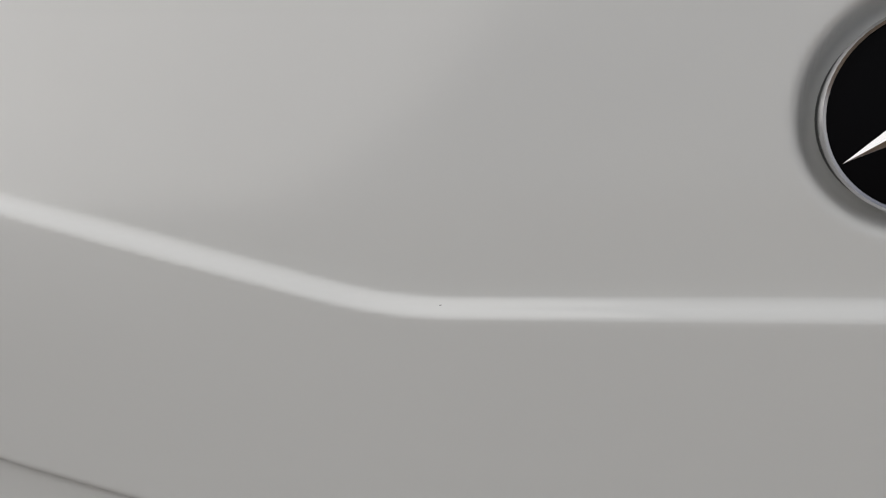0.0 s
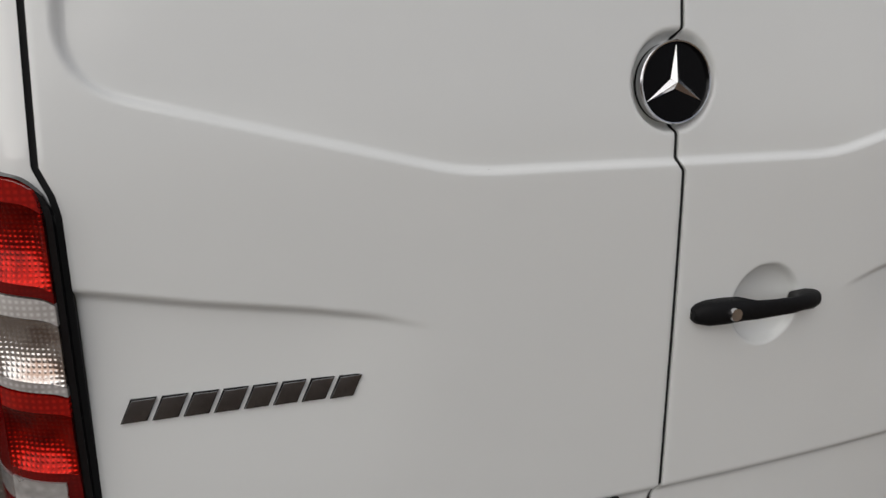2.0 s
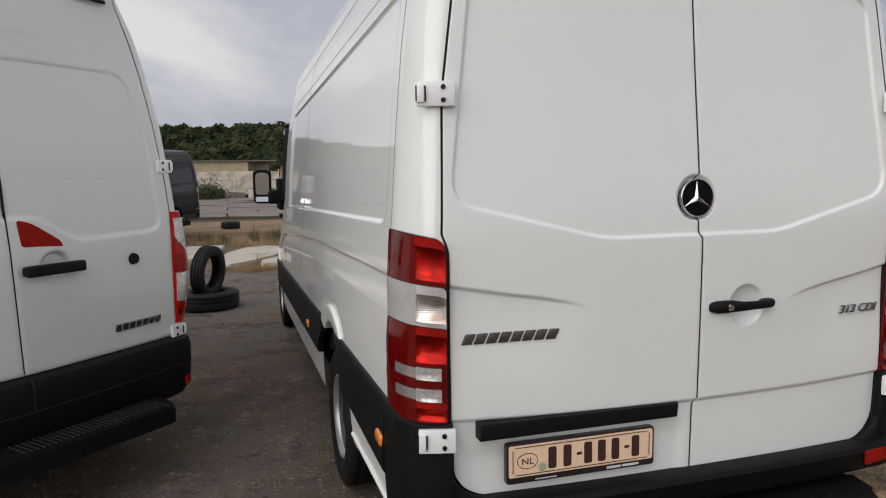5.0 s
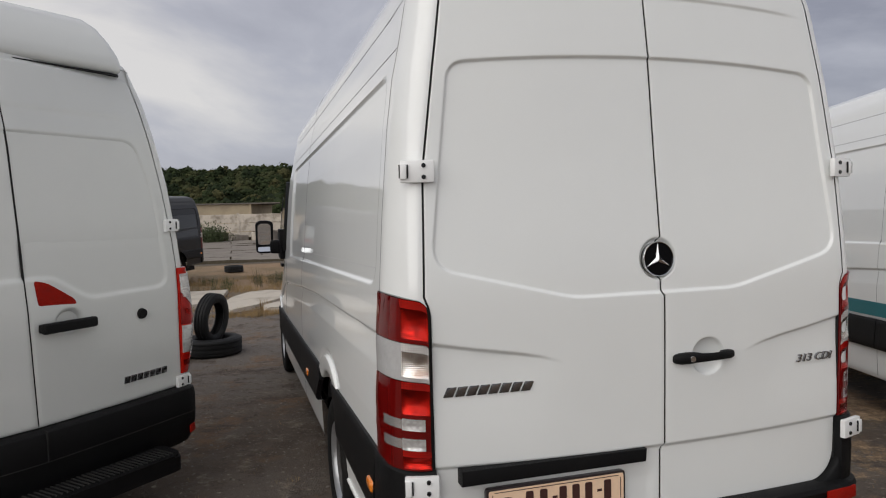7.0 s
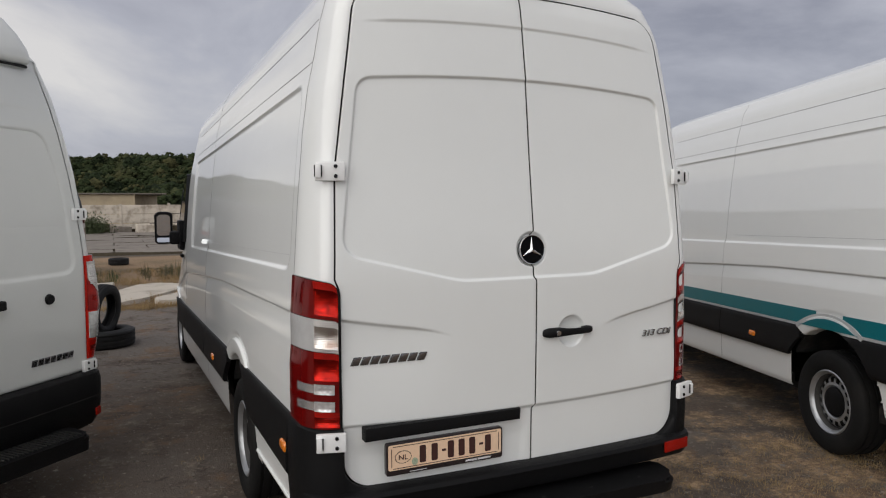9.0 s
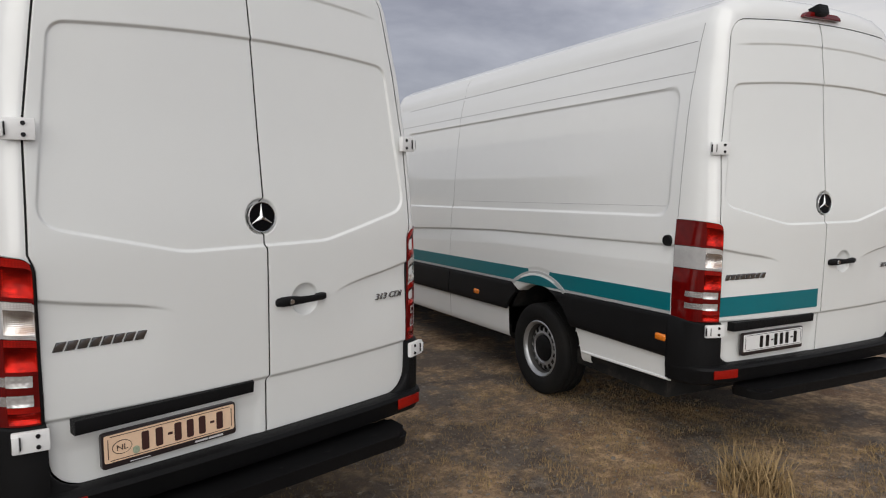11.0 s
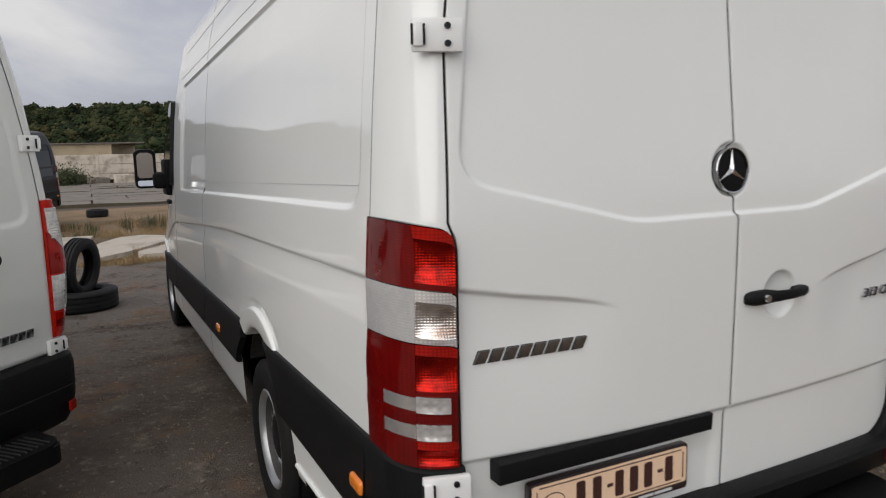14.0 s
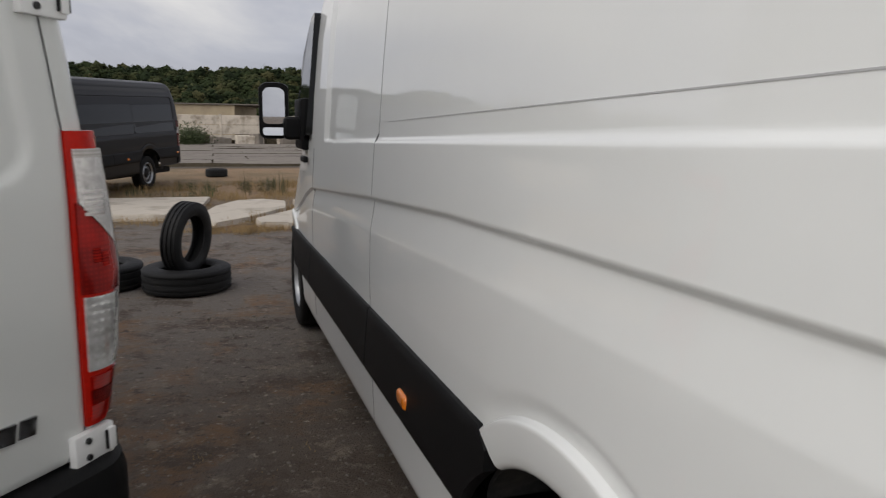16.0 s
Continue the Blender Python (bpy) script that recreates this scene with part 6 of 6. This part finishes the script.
rnd = random.Random(11)
for out, tl in (
    ([(-7.2, 12.6), (-3.62, 12.05), (-3.62, 14.5), (-7.0, 15.2)], (0.5, 0)),
    ([(-3.46, 12.0), (-2.25, 11.85), (-1.74, 12.85), (-1.60, 14.62), (-3.45, 14.5)], (-0.4, 0.3)),
    ([(-1.50, 12.95), (-1.66, 12.2), (-1.53, 10.98), (-1.08, 11.4), (-0.42, 12.45), (-0.34, 13.4), (-0.72, 13.8), (-1.13, 13.66)], (0.5, -0.5)),
    ([(-0.95, 11.2), (-0.92, 10.72), (-0.59, 10.65), (0.5, 10.85), (1.3, 12.1), (-0.28, 12.32)], (-0.4, 0.5)),
    ([(-0.14, 12.6), (1.6, 12.4), (1.8, 14.0), (-0.16, 13.7)], (0.6, -0.2)),
    ([(1.75, 12.2), (3.2, 12.0), (3.4, 14.2), (2.0, 14.1)], (0.4, 0.2)),
    ([(3.4, 11.2), (6.4, 11.4), (6.2, 13.8), (3.6, 13.9)], (0.3, 0.3)),
):
    slab(out, 0.03, 0.055, CONCRETE, "cracked pale concrete slab with weeds in its joints", rnd, tl, group="broken slabs beyond the tyres")
for row in range(8):
    y = 25.2 + row * 2.72
    for k in range(9):
        x = -22 + k * 4.1 + rnd.uniform(-0.03, 0.03) + (row % 2) * 1.3
        w, d = 4.03 + rnd.uniform(-0.06, 0.05), 2.60 + rnd.uniform(-0.05, 0.04)
        q = rnd.uniform(-0.04, 0.04)
        slab([(x, y + q), (x + w, y - q), (x + w, y + d - q), (x, y + d + q)], 0.02, 0.05 + rnd.uniform(0, 0.02), OLD_PLATE, "weathered grey concrete plate lying on the ground", rnd, (rnd.uniform(-0.6, 0.6), 0), "concrete_plate", "old plates across the yard")

def soil_ridges():
    """Dark weedy soil standing in the joints between the rows of plates."""
    V, F = [], []
    for row in range(9):
        y0 = 25.2 + row * 2.72 - 0.07
        xs = np.arange(-24, 16, 0.22)
        for i, x in enumerate(xs):
            h = 0.085 + 0.05 * noise.noise(Vector((x * 0.35, y0, 1.7))) + 0.02 * noise.noise(Vector((x * 4.1, y0, 5.2)))
            k = len(V)
            V.extend([(x, y0 - 0.07, -0.02), (x, y0 + 0.04 * noise.noise(Vector((x * 2, y0, 0))), max(h, 0.02)), (x, y0 + 0.08, -0.02)])
            if i:
                F.extend([(k - 3, k, k + 1, k - 2), (k - 2, k + 1, k + 2, k - 1)])
    r = make("soil_ridges", V, F, SOIL, sharp=180)
    tagged(r, "dark weedy soil in the joints between the plates", "soil", kind="stuff")


soil_ridges()
fence = thing("fence", pose(0, 49.0, 0), "stained concrete panel fence along the yard", "fence")
for k in range(16):
    x = -28 + k * 3.0
    for j, (z, h) in enumerate(((0.30, 0.62), (0.935, 0.60), (1.55, 0.62))):
        tilt = rnd.uniform(-0.6, 0.6)
        part("fence_panel", box_bm(2.9, 0.10, h - 0.02, 0.015, 1, m=pose(x + 1.5, rnd.uniform(-0.02, 0.02), z, tilt, 0, 0)), FENCE_C, fence)
    part("fence_post", box_bm(0.16, 0.18, 2.0 + rnd.uniform(-0.1, 0.05), 0.02, 1, m=pose(x, 0, 0.95)), FENCE_C, fence)

shed = thing("shed", pose(0, 60, 0), "low sand-coloured flat-roofed building behind the fence", "building")
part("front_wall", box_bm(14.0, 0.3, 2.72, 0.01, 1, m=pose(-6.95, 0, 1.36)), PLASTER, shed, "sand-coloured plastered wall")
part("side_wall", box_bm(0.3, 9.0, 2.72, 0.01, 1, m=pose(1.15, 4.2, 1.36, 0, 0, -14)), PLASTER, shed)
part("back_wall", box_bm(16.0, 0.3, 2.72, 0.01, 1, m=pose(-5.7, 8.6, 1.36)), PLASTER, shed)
part("roof", box_bm(17.0, 9.2, 0.10, 0.01, 1, m=pose(-5.9, 4.25, 2.77)), ROOF_F, shed, "thin bitumen roof edge")

# rubble and blocks along the foot of the fence
for k in range(30):
    x = -9 + k * 0.52 + rnd.uniform(-0.4, 0.4)
    s = (rnd.uniform(0.4, 1.2), rnd.uniform(0.4, 0.8), rnd.uniform(0.25, 0.75))
    b = part("concrete_block", box_bm(*s, 0.04, 1), (OLD_PLATE, SOIL, FENCE_C, OLD_PLATE)[k % 4], None)
    b.matrix_basis = pose(x, 47.6 + rnd.uniform(-0.6, 0.5), s[2] / 2 - 0.03, rnd.uniform(-6, 6), rnd.uniform(-6, 6), rnd.uniform(-30, 30))
    tagged(b, ("grey", "dark soiled", "pale stained", "grey")[k % 4] + " concrete block at the foot of the fence", "block", "rubble by the fence")


# ---------------------------------------------------------------- grass, weeds, stones
def blades(name, spots, material, label, seed, lean=0.5):
    """Tufts of thin bent blades; spots of (x, y, radius, height, count)."""
    r = random.Random(seed)
    V, F = [], []
    for x, y, rad, hgt, n in spots:
        for _ in range(n):
            a, q = r.uniform(0, 6.283), rad * math.sqrt(r.random())
            bx, by, h, w = x + q * math.cos(a), y + q * math.sin(a), hgt * r.uniform(0.4, 1.1), r.uniform(0.0012, 0.0026) * (1 + hgt * 4)
            d, tl = r.uniform(0, 6.283), r.uniform(0.1, 1) * lean * h
            ux, uy = -math.sin(d) * w, math.cos(d) * w
            k = len(V)
            for t, s in ((0, 1.0), (0.55, 0.8)):
                cx, cy, cz = bx + math.cos(d) * tl * t * t, by + math.sin(d) * tl * t * t, h * t - 0.008
                V.extend([(cx - ux * s, cy - uy * s, cz), (cx + ux * s, cy + uy * s, cz)])
            V.append((bx + math.cos(d) * tl, by + math.sin(d) * tl, h * 0.95))
            F.extend([(k, k + 1, k + 3, k + 2), (k + 2, k + 3, k + 4)])
    me = bpy.data.meshes.new(name)
    me.from_pydata(V, [], F)
    me.materials.append(material)
    return tagged(new(name, me), label, "grass", kind="stuff")


r2 = random.Random(21)
spots = [(r2.uniform(-7, 3.5), r2.uniform(14.3, 18.5), r2.uniform(0.15, 0.5), r2.uniform(0.06, 0.20), 80) for _ in range(170)]
spots += [(r2.uniform(-4.5, 1.2), r2.gauss(11.5, 0.25), r2.uniform(0.1, 0.3), r2.uniform(0.04, 0.12), 40) for _ in range(60)]
spots += [(x, y, 0.13, r2.uniform(0.08, 0.2), 50) for x, y in ((-1.66, 13.0), (-1.6, 13.6), (-1.95, 12.3), (-1.75, 11.9), (-0.72, 11.8), (-0.5, 12.2), (-0.95, 11.4), (-3.54, 13.0), (-3.54, 14.0), (-0.25, 12.9), (-0.3, 12.45))]
spots += [(r2.uniform(-1.9, -0.3), r2.gauss(10.6, 0.12), r2.uniform(0.1, 0.25), r2.uniform(0.05, 0.12), 60) for _ in range(36)]
blades("dry_grass", spots, DRY_GRASS, "dry straw-coloured grass among the slabs", 3)
spots = [(0.1 + 3.4 * math.sqrt(r2.random()), r2.uniform(-2.0, 1.0), r2.uniform(0.04, 0.20), r2.uniform(0.010, 0.034), 30) for _ in range(620)]
spots += [(2.25 + r2.uniform(-0.15, 0.25), -1.25 + r2.uniform(-0.2, 0.2), 0.12, 0.2, 70) for _ in range(6)]
spots += [(r2.uniform(-1.9, -1.0), r2.uniform(-0.5, 4), r2.uniform(0.03, 0.1), r2.uniform(0.008, 0.03), 8) for _ in range(60)]
blades("dry_grass", spots, DRY_GRASS, "thin dry grass on the gravel beside the vans", 4, 1.6)
spots = [(r2.uniform(-6, 3), r2.uniform(14.6, 18), r2.uniform(0.1, 0.3), r2.uniform(0.10, 0.32), 40) for _ in range(14)]
blades("green_weeds", spots, GREEN_W, "green weeds among the dry grass", 6)
spots = [(-0.5 + r2.uniform(-0.5, 0.5), 15.9 + r2.uniform(-0.5, 0.5), 0.10, r2.uniform(0.25, 0.6), 9) for _ in range(10)]
spots += [(-2.4 + r2.uniform(-0.3, 0.3), 14.9 + r2.uniform(-0.2, 0.2), 0.12, r2.uniform(0.12, 0.25), 12) for _ in range(5)]
blades("tall_weeds", spots, OLIVE_W, "tall thin olive weeds on sandy ground", 8, 0.35)


def bush(x, y, size, seed, label, leaf=GREEN_W, n=2600):
    """Twigs and many small leaves."""
    r = random.Random(seed)
    b = thing("bush", pose(x, y, 0), label, "bush")
    bm = bmesh.new()
    for _ in range(14):
        a, t = r.uniform(0, 6.28), r.uniform(0.1, 0.7)
        bmesh.ops.create_cone(bm, segments=5, radius1=0.012 * size, radius2=0.003 * size, depth=size * 0.9, matrix=pose(0, 0, 0, 0, 0, math.degrees(a)) @ pose(0, 0, 0, 0, math.degrees(t), 0) @ pose(0, 0, size * 0.42))
    part("twigs", bm, OLD_PLATE, b)
    V, F = [], []
    for _ in range(n):
        p = np.array([r.gauss(0, 0.38), r.gauss(0, 0.38), abs(r.gauss(0.40, 0.24))]) * size
        d, e = np.array([r.gauss(0, 1) for _ in range(3)]), np.array([r.gauss(0, 1) for _ in range(3)])
        d, e = d / np.linalg.norm(d) * 0.055 * size, e / np.linalg.norm(e) * 0.035 * size
        k = len(V)
        V.extend([tuple(p - d), tuple(p + e), tuple(p + d), tuple(p - e)])
        F.append((k, k + 1, k + 2, k + 3))
    make("leaves", V, F, leaf, b, smooth=False)
    return b


bush(-2.8, 45.9, 1.25, 1, "green bush growing by the fence")
bush(-6.2, 46.2, 0.8, 2, "small green bush growing by the fence")
bush(-0.45, 16.0, 0.30, 3, "sparse olive weed bush on sandy ground", OLIVE_W, 500)
bush(-0.9, 16.6, 0.22, 4, "sparse olive weed bush on sandy ground", OLIVE_W, 500)


def pebbles():
    r = random.Random(9)
    bm = bmesh.new()
    bmesh.ops.create_icosphere(bm, subdivisions=1, radius=1.0)
    base = np.array([v.co[:] for v in bm.verts])
    tri = np.array([[v.index for v in f.verts] for f in bm.faces])
    bm.free()
    V, F, off = [], [], 0
    for _ in range(5200):
        if r.random() < 0.5:
            x, y = r.uniform(0.9, 3.6), r.uniform(-2.2, 1.6)
        else:
            x, y = r.uniform(-2.6, -0.7), r.uniform(-1.5, 9)
        s = r.uniform(0.003, 0.009) * (2.0 if r.random() < 0.04 else 1.0)
        k = base * np.array([r.uniform(0.7, 1.3) for _ in range(len(base))])[:, None] * s * np.array([1, 1, 0.6])
        V.append(k + np.array([x, y, 0.002]))
        F.append(tri + off)
        off += len(base)
    me = bpy.data.meshes.new("gravel")
    me.from_pydata(np.concatenate(V).tolist(), [], np.concatenate(F).tolist())
    me.materials.append(PEBBLE)
    tagged(new("gravel", me), "loose grey gravel stones on the yard", "gravel", kind="stuff")


pebbles()
